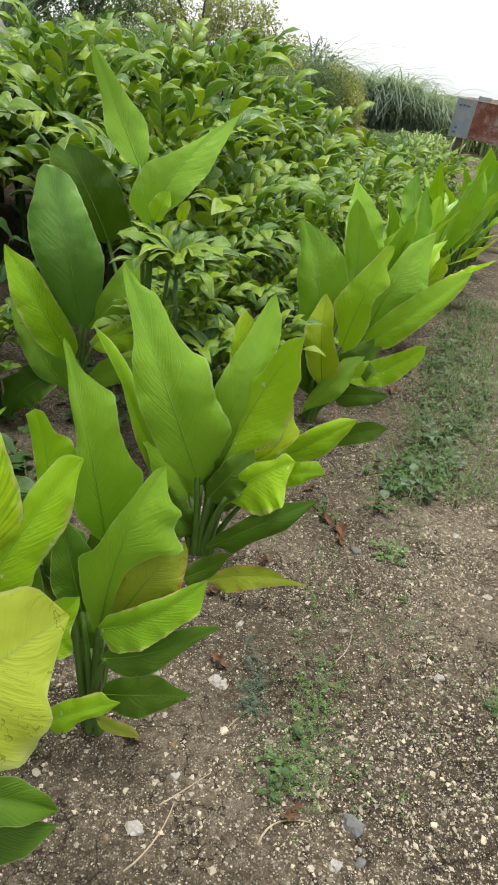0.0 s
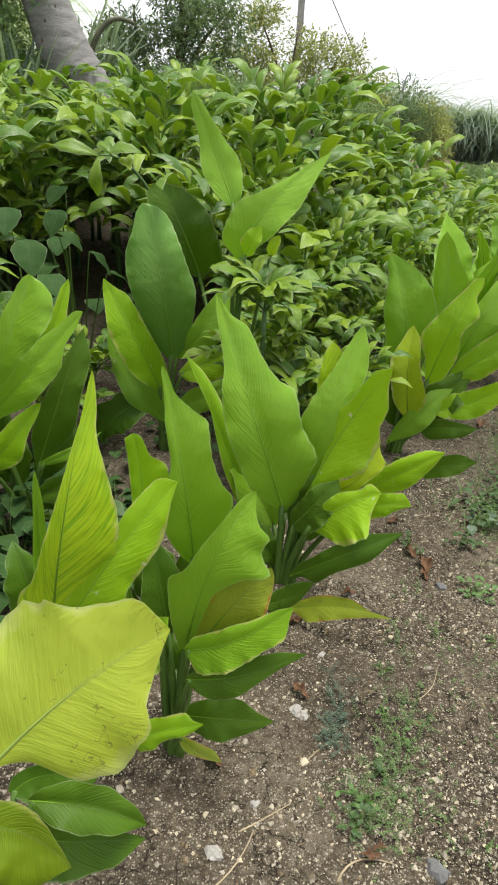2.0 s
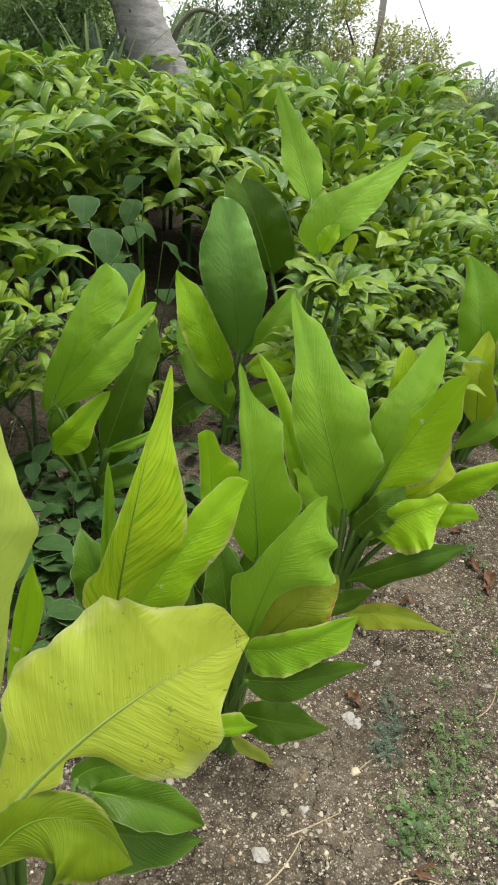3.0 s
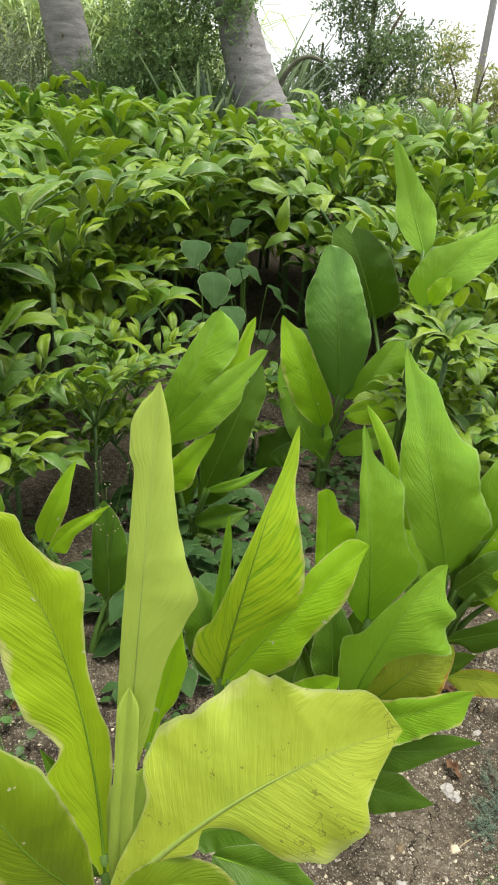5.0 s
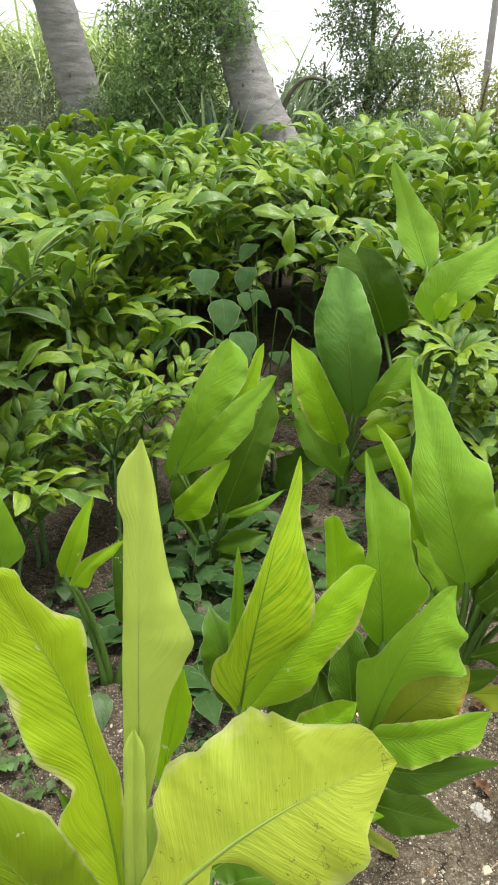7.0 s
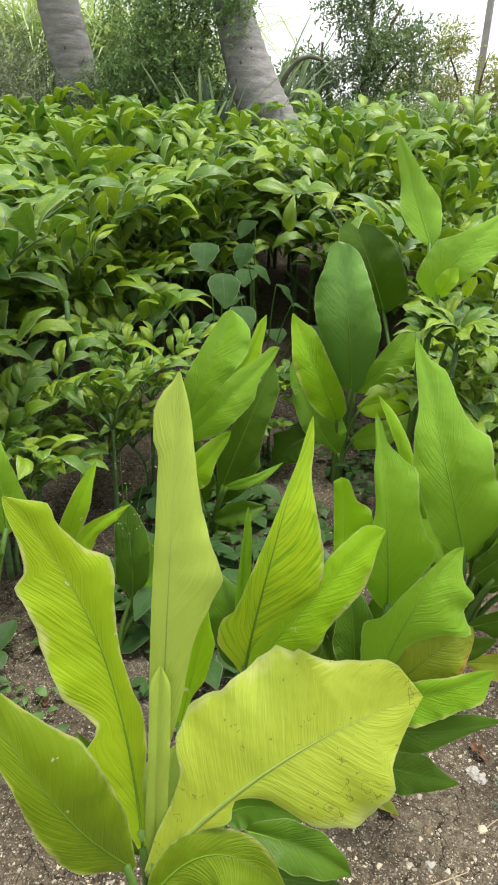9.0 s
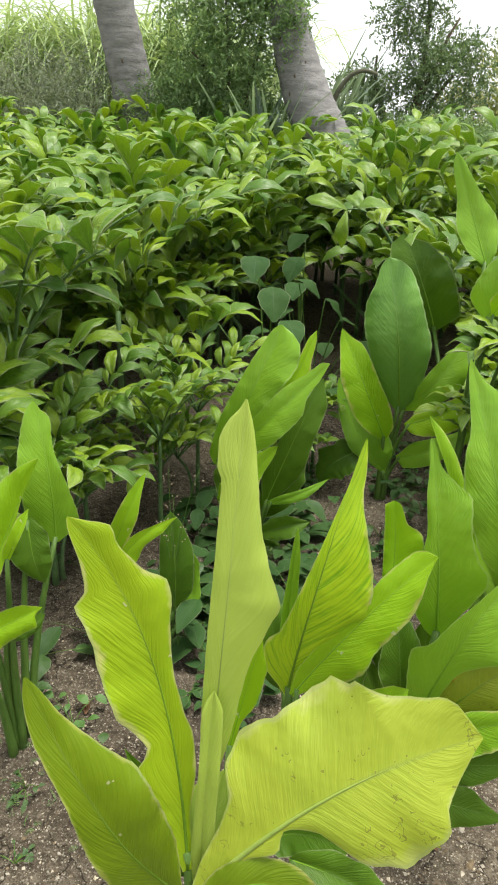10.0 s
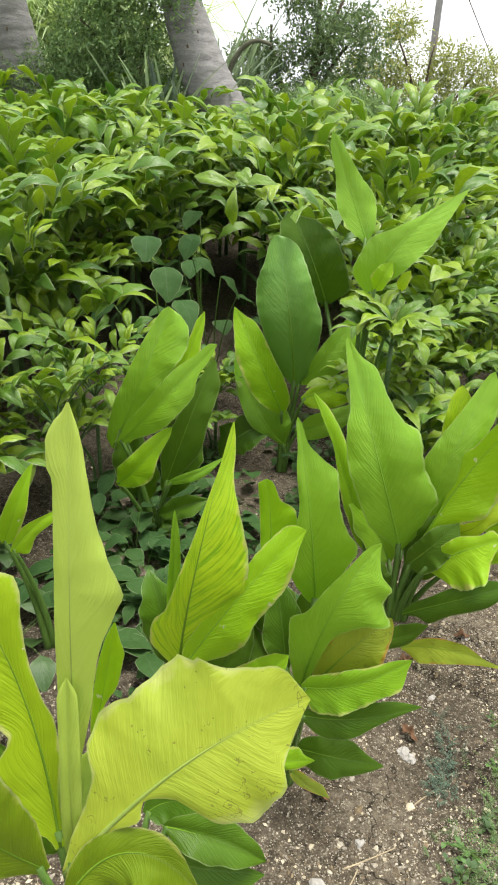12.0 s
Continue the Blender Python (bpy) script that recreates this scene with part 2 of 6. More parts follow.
def blade_shape(base, mid, tip, width, normal, rng, fold=0.5, wave=0.10, along=26, half=5, bulge=0.46, tipness=1.0, curl=0.0, ragged=0.0, blunt=0.0, shoulder=(1.0, 1.0)):
    """A lance-shaped blade: a folded sheet along a bowed midrib, with wavy edges. Gives verts, faces, uvs and the midrib's line."""
    line = curve3(base, mid, tip, along)
    tang = np.gradient(line, axis=0)
    normal = unit(normal)
    s = np.linspace(0, 1, along)
    k = math.log(0.5) / math.log(bulge)
    prof = np.sin(math.pi * np.clip(s, 0, 1) ** k) ** 0.72
    prof = prof * (1 - 0.30 * tipness * s ** 3)
    prof = np.maximum(prof, blunt * np.clip((s - 0.5) * 4, 0, 1))
    prof[0] = 0.06
    if blunt > 0.5:
        prof[-1] = 0.8 * blunt
    else:      # a rounded end
        prof[-1], prof[-2], prof[-3] = max(0.012, 0.25 * blunt), max(prof[-2] * 0.9, 0.7 * blunt), max(prof[-3], 0.92 * blunt)
    ph = [rng.uniform(0, 6.28) for _ in range(6)]
    fr = [rng.uniform(1.3, 2.3), rng.uniform(2.8, 4.2), rng.uniform(5.0, 7.5)]
    sides = []
    for s0 in shoulder:      # past its shoulder an edge runs straight to the tip, with a small corner
        p = prof.copy()
        k0 = min(along - 1, int(s0 * (along - 1)))
        if k0 < along - 3:
            p[k0:] = np.minimum(prof[k0:], prof[k0] * (1 - (s[k0:] - s[k0]) / (1 - s[k0])) ** 1.1 + prof[-1])
            p[k0] *= 1.07
        sides.append(p)
    verts, uvs, faces = [], [], []
    n_row = 2 * half + 1
    for i in range(along):
        t = unit(tang[i])
        side = unit(np.cross(normal, t))
        up = unit(np.cross(t, side))
        w = 0.5 * width * prof[i]
        for j in range(-half, half + 1):
            v = j / half
            q = abs(v)
            w = 0.5 * width * sides[0 if v < 0 else 1][i]
            g = 0 if v < 0 else 3
            edge = 1 + 0.045 * math.sin(fr[1] * 6.28 * s[i] + ph[g]) * (q ** 2)
            if ragged and q > 0.7:
                edge -= ragged * (max(0.0, math.sin(fr[2] * 3.3 * s[i] + ph[g + 1])) ** 3 + 0.35 * math.sin(31 * s[i] + ph[g]))
            lift = fold * q * w * (1 - 0.45 * q) - curl * w * q ** 3
            ripple = wave * width * q ** 2 * (0.75 * math.sin(fr[0] * 6.28 * s[i] + ph[g + 1]) + 0.25 * math.sin(fr[2] * 6.28 * s[i] + ph[g + 2])) * prof[i]
            verts.append(line[i] + side * v * w * edge + up * (lift + ripple))
            uvs.append((s[i], 0.5 + 0.5 * v))
    for i in range(along - 1):
        for j in range(n_row - 1):
            a = i * n_row + j
            faces.append((a, a + 1, a + n_row + 1, a + n_row))
    return verts, faces, uvs, line


def direction(az, el):
    a, e = radians(az), radians(el)
    return np.array([math.cos(e) * math.cos(a), math.cos(e) * math.sin(a), math.sin(e)])


leaf_rng = random.Random(11)


def turmeric(x, y, label, category="turmeric plant"):
    return thing("turmeric_plant", x, y, 0.0, label, category, "turmeric plants in the row")


def blade(plant, base, mid, tip, width, az, el, tint, fold=None, wave=None, ragged=None, blunt=None, bulge=None):
    """One leaf: its sheath from the ground to the blade's foot, the blade, and the midrib on it."""
    rng = leaf_rng
    n = direction(az, el)
    base, mid, tip = (np.asarray(v, float) for v in (base, mid, tip))
    f = rng.uniform(0.45, 0.95) if fold is None else fold
    wv = rng.uniform(0.05, 0.13) if wave is None else wave
    rg = (rng.uniform(0.02, 0.16) if width > 0.08 else 0.0) if ragged is None else ragged
    bl = (rng.choice((0, 0, 0.2, 0.35)) if tint in ('lime', 'olive', 'yellowgreen') else 0.62 if tint == 'pale' else 0.0) if blunt is None else blunt
    sh = (1.0, 1.0) if bl > 0.5 or width < 0.05 else (rng.choice((0.5, 0.58, 0.66, 1.0)), rng.choice((0.52, 0.6, 0.7, 1.0)))
    # the blade's face bows a little backwards
    mid = mid + n * np.linalg.norm(tip - base) * rng.uniform(0.05, 0.15)
    v, fc, uv, line = blade_shape(base, mid, tip, width * 1.12, n, rng, f, wv, bulge=bulge or rng.uniform(0.42, 0.5), shoulder=sh, ragged=rg, blunt=bl, curl=rng.uniform(0, 0.25))
    leaf = part("leaf", mesh_of("leaf", v, fc, TINTS[tint], uv), plant)
    k = max(3, int(len(line) * 0.86))
    rib_line = line[:k] - n * 0.0012
    rv, rf = tube(rib_line, np.linspace(max(0.002, width * 0.02), 0.0006, k), 5)
    rib = new("midrib", mesh_of("midrib", rv, rf, RIB))
    rib.parent = leaf
    foot = np.array([base[0] * 0.18 + rng.uniform(-0.012, 0.012), base[1] * 0.18 + rng.uniform(-0.012, 0.012), -0.02])
    if base[2] > 0.06:
        bow = foot * 0.5 + base * 0.5
        bow[:2] = foot[:2] * 0.72 + base[:2] * 0.28
        pts = curve3(foot, bow, base + (line[2] - line[0]) * 0.5, 9)
        sv, sf = tube(pts, np.linspace(0.017, max(0.005, width * 0.05), 9), 8)
        part("leaf_stalk", mesh_of("leaf_stalk", sv, sf, STALK), plant)
    return leaf


def eased(stops, at):
    """A smooth line through (place, value) stops that never overshoots them."""
    x, y = np.array([p[0] for p in stops], float), np.array([p[1] for p in stops], float)
    d = np.diff(y) / np.diff(x)
    m = np.zeros(len(x))
    for i in range(1, len(x) - 1):
        m[i] = 0.0 if d[i - 1] * d[i] <= 0 else 2 / (1 / d[i - 1] + 1 / d[i])
    m[0], m[-1] = d[0], d[-1]
    k = np.clip(np.searchsorted(x, at) - 1, 0, len(x) - 2)
    h = x[k + 1] - x[k]
    t = (at - x[k]) / h
    return (1 + 2 * t) * (1 - t) ** 2 * y[k] + t * (1 - t) ** 2 * h * m[k] + t * t * (3 - 2 * t) * y[k + 1] + t * t * (t - 1) * h * m[k + 1]


def leaf_sheet(base, mid, tip, normal, left, right, fold, rng, along, half, bow):
    """A blade of its own outline: stops (place along the midrib, half width) on either side of a bowed midrib."""
    length = np.linalg.norm(np.subtract(tip, base))
    line = curve3(base, mid, tip, along)
    s = np.linspace(0, 1, along)
    tang = np.gradient(line, axis=0)
    line = line + normal[None] * (bow * length * (np.sin(math.pi * s) ** 1.3))[:, None]
    wl, wr = (np.maximum(0.0008, eased([(0.0, 0.006)] + [p for p in stops if p[0] > 0.02] + [(1.0, 0.001)], s)) for stops in (left, right))
    ph = [rng.uniform(0, 6.28) for _ in range(8)]
    fr = rng.uniform(1.2, 2.2), rng.uniform(3.0, 5.0), rng.uniform(8.0, 12.0)
    curl = rng.uniform(-0.12, 0.30), rng.uniform(-0.12, 0.30)
    cols = np.arange(-half, half + 1) / half
    verts, uvs, faces = [], [], []
    n_row = 2 * half + 1
    twist = rng.uniform(-0.16, 0.16)
    for i in range(along):
        t = unit(tang[i])
        side = unit(np.cross(normal, t))
        up = unit(np.cross(t, side))
        tw = twist * math.sin(math.pi * s[i]) * (s[i] - 0.4)
        for v in cols:
            g = 0 if v < 0 else 1
            w = (wl, wr)[g][i]
            q = abs(v)
            lift = fold[g] * w * q * (1 - 0.5 * q) - curl[g] * w * q ** 3 + tw * v * w
            roll = w * q ** 2 * (0.07 * math.sin(fr[0] * 6.28 * s[i] + ph[g]) + 0.05 * math.sin(fr[1] * 6.28 * s[i] - 1.5 * q + ph[2 + g]))
            crisp = 0.022 * w * q ** 5 * math.sin(fr[2] * 6.28 * s[i] + ph[4 + g])
            verts.append(line[i] + side * v * w * (1 + 0.012 * q ** 6 * math.sin(fr[2] * 9 * s[i] + ph[6 + g])) + up * (lift + roll + crisp))
            uvs.append((s[i], 0.5 + 0.5 * v))
    for i in range(along - 1):
        for j in range(n_row - 1):
            a = i * n_row + j
            faces.append((a, a + 1, a + n_row + 1, a + n_row))
    return verts, faces, uvs, line


def grown_leaf(plant, tint, base, mid, tip, face, left, right, fold, bow=None):
    """One leaf with its own outline, its midrib and the sheath that carries it."""
    rng = leaf_rng
    n = direction(*face)
    base, mid, tip = (np.asarray(v, float) for v in (base, mid, tip))
    width = max(p[1] for p in left) + max(p[1] for p in right)
    v, fc, uv, line = leaf_sheet(base, mid, tip, n, left, right, fold, rng, 48 if width > 0.05 else 30, 6, rng.choice((1, 1, 1, -0.4)) * rng.uniform(0.05, 0.11) if bow is None else bow)
    leaf = part("leaf", mesh_of("leaf", v, fc, TINTS[tint], uv), plant)
    k = int(len(line) * 0.82)
    rv, rf = tube(line[:k] - n * 0.0006, np.linspace(min(0.0045, max(0.0012, width * 0.022)), 0.0004, k), 6)
    rib = new("midrib", mesh_of("midrib", rv, rf, RIBS.get(tint, RIB)))
    rib.parent = leaf
    foot = np.array([base[0] * 0.18 + rng.uniform(-0.012, 0.012), base[1] * 0.18 + rng.uniform(-0.012, 0.012), -0.02])
    if base[2] > 0.06:
        bend = foot * 0.5 + base * 0.5
        bend[:2] = foot[:2] * 0.72 + base[:2] * 0.28
        sv, sf = tube(curve3(foot, bend, base + (line[4] - line[0]) * 0.5, 9), np.linspace(0.0125, max(0.0045, min(0.008, width * 0.05)), 9), 8)
        part("leaf_stalk", mesh_of("leaf_stalk", sv, sf, STALK), plant)
    return leaf


# ---- turmeric row ----
plant = turmeric(-0.339, 0.434, "tall yellow-green turmeric plant with a spotted pale leaf")
blade(plant, (0.10, 0.06, 0.53), (0.17, 0.08, 0.51), (0.24, 0.10, 0.46), 0.055, -52, 39, "shade_green")
blade(plant, (-0.02, 0.06, 0.45), (-0.07, 0.04, 0.54), (-0.12, 0.02, 0.66), 0.085, -35, 16, "shade_green")
grown_leaf(plant, "mint", (0.009, 0.005, 0.682), (0.017, 0.018, 0.926), (0.026, 0.032, 1.162), (-65, 2), [(0.17, 0.019), (0.38, 0.031), (0.45, 0.043), (0.53, 0.056), (0.62, 0.042), (0.73, 0.027), (0.83, 0.019), (0.93, 0.011), (0.98, 0.004)], [(0.19, 0.016), (0.44, 0.017), (0.69, 0.016), (0.82, 0.016), (0.86, 0.022), (0.91, 0.022), (0.96, 0.013), (0.98, 0.005)], (0.35, 0.1), 0.03)
grown_leaf(plant, "yellowgreen", (0.001, -0.034, 0.573), (-0.045, -0.021, 0.846), (-0.125, -0.049, 1.038), (-52, 8), [(0.11, 0.007), (0.23, 0.021), (0.31, 0.024), (0.37, 0.019), (0.45, 0.018), (0.57, 0.028), (0.7, 0.047), (0.74, 0.035), (0.78, 0.028), (0.86, 0.022), (0.91, 0.027), (0.96, 0.012)], [(0.03, 0.011), (0.12, 0.051), (0.2, 0.059), (0.28, 0.046), (0.31, 0.029), (0.43, 0.053), (0.54, 0.055), (0.69, 0.048), (0.76, 0.049), (0.79, 0.032), (0.89, 0.017), (0.97, 0.008)], (0.2, 0.3))
grown_leaf(plant, "shade_olive", (0.021, -0.091, 0.623), (-0.036, -0.141, 0.789), (-0.079, -0.175, 0.960), (-40, 4), [(0.27, 0.04), (0.56, 0.05), (0.73, 0.031), (0.86, 0.014), (0.96, 0.006)], [(0.02, 0.019), (0.29, 0.032), (0.46, 0.029), (0.66, 0.019), (0.83, 0.017), (0.95, 0.009)], (0.2, 0.2))
grown_leaf(plant, "pale", (0.015, -0.049, 0.549), (0.146, 0.000, 0.733), (0.288, 0.029, 0.865), (-98, 20), [(0.06, 0.015), (0.2, 0.005), (0.31, 0.019), (0.36, 0.005), (0.45, 0.028), (0.47, 0.045), (0.51, 0.071), (0.56, 0.082), (0.64, 0.093), (0.7, 0.086), (0.81, 0.073), (0.83, 0.053), (0.89, 0.033), (0.96, 0.012)], [(0.11, 0.026), (0.25, 0.047), (0.3, 0.062), (0.34, 0.089), (0.43, 0.108), (0.52, 0.099), (0.61, 0.102), (0.7, 0.105), (0.74, 0.091), (0.76, 0.093), (0.8, 0.071), (0.89, 0.053), (0.96, 0.043), (0.98, 0.035)], (0.15, 0.12), 0.015)
grown_leaf(plant, "shade_olive", (0.024, -0.067, 0.528), (0.100, -0.021, 0.608), (0.192, -0.033, 0.566), (-85, 26), [(0.02, 0.042), (0.75, 0.079), (0.98, 0.049)], [(0.13, 0.021), (0.3, 0.029), (0.52, 0.031), (0.7, 0.029), (0.87, 0.011)], (0.25, 0.2))
grown_leaf(plant, "shade_green", (0.041, 0.080, 0.440), (0.133, 0.082, 0.444), (0.242, 0.086, 0.453), (-90, 25), [(0.14, 0.041), (0.41, 0.049), (0.81, 0.035)], [(0.13, 0.023), (0.44, 0.03), (0.79, 0.017), (0.93, 0.007)], (0.2, 0.2))
grown_leaf(plant, "shade_green", (0.050, 0.108, 0.468), (0.091, 0.123, 0.493), (0.165, 0.126, 0.500), (-90, 30), [(0.1, 0.024), (0.71, 0.031), (0.92, 0.017)], [(0.17, 0.016), (0.51, 0.017), (0.84, 0.008)], (0.2, 0.2))
grown_leaf(plant, "mint", (0.006, -0.014, 0.482), (0.010, -0.012, 0.668), (0.018, -0.007, 0.840), (-60, 0), [(0.17, 0.015), (0.44, 0.014), (0.68, 0.014), (0.92, 0.012)], [(0.1, 0.014), (0.4, 0.012), (0.71, 0.01), (0.93, 0.011)], (0.9, 0.9), 0.03)
grown_leaf(plant, "mint", (0.007, -0.019, 0.479), (0.009, -0.001, 0.575), (0.020, 0.023, 0.691), (-75, 10), [(0.43, 0.013), (0.75, 0.02), (0.83, 0.026), (0.94, 0.01)], [(0.14, 0.016), (0.55, 0.024), (0.86, 0.033)], (0.6, 0.5), 0.03)
grown_leaf(plant, "lime", (0.011, 0.052, 0.686), (0.024, 0.061, 0.766), (0.039, 0.072, 0.862), (-75, 4), [(0.25, 0.005), (0.5, 0.017), (0.75, 0.018), (0.88, 0.009)], [(0.22, 0.011), (0.57, 0.013), (0.84, 0.009)], (0.3, 0.2))
plant = turmeric(-0.385, 0.95, "turmeric plant with a striped yellow leaf")
blade(plant, (-0.04, 0.05, 0.30), (-0.08, 0.05, 0.45), (-0.11, 0.06, 0.54), 0.090, -58, 11, "shade_green")
blade(plant, (0.03, 0.08, 0.24), (0.07, 0.11, 0.34), (0.10, 0.13, 0.47), 0.083, -83, 10, "shade_green")
grown_leaf(plant, "yellow", (-0.018, -0.006, 0.343), (0.015, 0.024, 0.625), (0.070, 0.061, 0.910), (-74, 4), [(0.09, 0.043), (0.24, 0.079), (0.4, 0.107), (0.58, 0.093), (0.71, 0.062), (0.84, 0.027), (0.91, 0.019), (0.98, 0.006)], [(0.02, 0.044), (0.16, 0.067), (0.23, 0.066), (0.31, 0.043), (0.45, 0.031), (0.63, 0.016), (0.78, 0.007), (0.88, 0.002), (0.97, 0.002)], (0.35, 0.15))
grown_leaf(plant, "lime", (0.000, -0.031, 0.372), (0.115, 0.009, 0.572), (0.224, 0.037, 0.726), (-95, 14), [(0.1, 0.024), (0.23, 0.058), (0.35, 0.068), (0.47, 0.056), (0.55, 0.056), (0.67, 0.054), (0.8, 0.038), (0.91, 0.015)], [(0.14, 0.025), (0.33, 0.026), (0.57, 0.025), (0.75, 0.033), (0.91, 0.032), (0.97, 0.024)], (0.2, 0.3))
grown_leaf(plant, "green", (-0.033, 0.010, 0.331), (-0.032, 0.011, 0.521), (-0.028, 0.013, 0.729), (-60, 0), [(0.28, 0.013), (0.56, 0.015), (0.82, 0.012), (0.95, 0.005)], [(0.25, 0.015), (0.5, 0.014), (0.76, 0.008), (0.94, 0.005)], (0.9, 0.9))
grown_leaf(plant, "lime", (0.100, -0.020, 0.350), (0.155, -0.014, 0.389), (0.216, 0.001, 0.452), (-98, 20), [(0.13, 0.035), (0.32, 0.063), (0.51, 0.072), (0.7, 0.035), (0.92, 0.014)], [(0.31, 0.034), (0.61, 0.031), (0.87, 0.021)], (0.35, 0.2))
grown_leaf(plant, "lime", (0.140, -0.024, 0.137), (0.211, -0.019, 0.178), (0.293, -0.020, 0.205), (-98, 20), [(0.05, 0.036), (0.29, 0.035), (0.47, 0.023), (0.81, 0.018)], [(0.21, 0.025), (0.45, 0.03), (0.82, 0.03), (0.89, 0.011)], (0.2, 0.2))
plant = turmeric(-0.172, 1.027, "bushy green turmeric plant with a browned leaf edge")
blade(plant, (-0.04, 0.09, 0.26), (-0.08, 0.11, 0.41), (-0.10, 0.12, 0.56), 0.091, -61, 10, "shade_green")
blade(plant, (-0.01, 0.06, 0.18), (-0.07, 0.06, 0.28), (-0.12, 0.06, 0.41), 0.085, -61, 12, "shade_green")
grown_leaf(plant, "green", (0.027, 0.057, 0.481), (-0.003, 0.074, 0.691), (-0.047, 0.088, 0.892), (-80, 6), [(0.12, 0.035), (0.24, 0.068), (0.38, 0.09), (0.46, 0.07), (0.59, 0.061), (0.72, 0.064), (0.8, 0.035), (0.88, 0.012), (0.96, 0.007)], [(0.04, 0.025), (0.22, 0.051), (0.42, 0.034), (0.58, 0.019), (0.73, 0.017), (0.86, 0.009), (0.97, 0.005)], (0.3, 0.2))
grown_leaf(plant, "green", (0.017, 0.004, 0.278), (0.080, 0.011, 0.535), (0.147, 0.010, 0.695), (-100, 4), [(0.13, 0.013), (0.36, 0.023), (0.52, 0.065), (0.6, 0.107), (0.64, 0.087), (0.7, 0.071), (0.8, 0.072), (0.83, 0.045), (0.9, 0.021)], [(0.12, 0.031), (0.26, 0.053), (0.38, 0.068), (0.46, 0.043), (0.59, 0.033), (0.74, 0.021), (0.95, 0.011)], (0.15, 0.42))
grown_leaf(plant, "olive", (0.051, -0.009, 0.319), (0.116, -0.007, 0.445), (0.188, -0.009, 0.542), (-100, 6), [(0.21, 0.02), (0.45, 0.049), (0.61, 0.063), (0.82, 0.041), (0.97, 0.014)], [(0.18, 0.03), (0.47, 0.043), (0.73, 0.051), (0.86, 0.034), (0.94, 0.013)], (0.15, 0.2))
grown_leaf(plant, "limed", (0.030, -0.045, 0.345), (0.135, -0.061, 0.409), (0.236, -0.070, 0.506), (-105, 10), [(0.02, 0.032), (0.08, 0.047), (0.3, 0.049), (0.55, 0.043), (0.7, 0.038), (0.83, 0.038), (0.94, 0.013)], [(0.14, 0.026), (0.46, 0.031), (0.71, 0.021), (0.89, 0.014)], (0.35, 0.15))
grown_leaf(plant, "shade_green", (0.037, -0.063, 0.285), (0.151, -0.076, 0.337), (0.268, -0.083, 0.410), (-105, 18), [(0.06, 0.021), (0.26, 0.044), (0.45, 0.037), (0.66, 0.018), (0.86, 0.006)], [(0.13, 0.021), (0.35, 0.034), (0.55, 0.034), (0.81, 0.024), (0.94, 0.01)], (0.2, 0.15))
grown_leaf(plant, "shade_green", (0.034, -0.054, 0.174), (0.121, -0.066, 0.201), (0.219, -0.082, 0.225), (-105, 22), [(0.1, 0.038), (0.41, 0.049), (0.68, 0.034), (0.87, 0.017)], [(0.11, 0.027), (0.46, 0.044), (0.7, 0.043), (0.85, 0.017)], (0.15, 0.15))
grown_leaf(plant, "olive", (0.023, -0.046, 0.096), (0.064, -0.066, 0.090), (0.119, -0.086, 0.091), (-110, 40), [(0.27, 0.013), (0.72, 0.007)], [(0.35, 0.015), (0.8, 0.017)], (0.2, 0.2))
grown_leaf(plant, "shade_green", (-0.017, 0.017, 0.322), (-0.036, 0.019, 0.429), (-0.055, 0.024, 0.567), (-60, 6), [(0.26, 0.033), (0.6, 0.047), (0.76, 0.035), (0.91, 0.014)], [(0.21, 0.026), (0.49, 0.047), (0.79, 0.029), (0.95, 0.011)], (0.3, 0.2))
grown_leaf(plant, "shade_green", (0.035, 0.069, 0.228), (0.018, 0.082, 0.341), (-0.001, 0.102, 0.502), (-80, 8), [(0.43, 0.041), (0.84, 0.062)], [(0.3, 0.036), (0.7, 0.044)], (0.2, 0.2))
grown_leaf(plant, "lime", (-0.071, 0.023, 0.578), (-0.074, 0.032, 0.676), (-0.091, 0.037, 0.774), (-70, 6), [(0.17, 0.046), (0.41, 0.055), (0.63, 0.05), (0.75, 0.023), (0.96, 0.012)], [(0.06, 0.018), (0.5, 0.022), (0.81, 0.019), (0.98, 0.017)], (0.15, 0.3))
plant = turmeric(0.008, 1.684, "broad green turmeric plant with yellowing lower leaves")
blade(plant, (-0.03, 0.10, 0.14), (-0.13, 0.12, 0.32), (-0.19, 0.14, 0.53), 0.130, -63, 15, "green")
blade(plant, (0.05, 0.05, 0.14), (0.10, 0.06, 0.30), (0.15, 0.06, 0.45), 0.133, -100, 5, "shade_green")
blade(plant, (0.00, 0.04, 0.06), (-0.07, 0.05, 0.12), (-0.12, 0.06, 0.24), 0.087, -74, 15, "shade_green")
grown_leaf(plant, "green", (-0.005, 0.020, 0.248), (-0.108, 0.033, 0.539), (-0.232, 0.047, 0.877), (-80, 6), [(0.03, 0.031), (0.18, 0.102), (0.28, 0.137), (0.44, 0.12), (0.58, 0.129), (0.65, 0.091), (0.76, 0.067), (0.86, 0.056), (0.92, 0.022), (0.97, 0.008)], [(0.06, 0.026), (0.22, 0.072), (0.38, 0.081), (0.51, 0.084), (0.68, 0.062), (0.76, 0.037), (0.89, 0.021), (0.97, 0.01)], (0.2, 0.3))
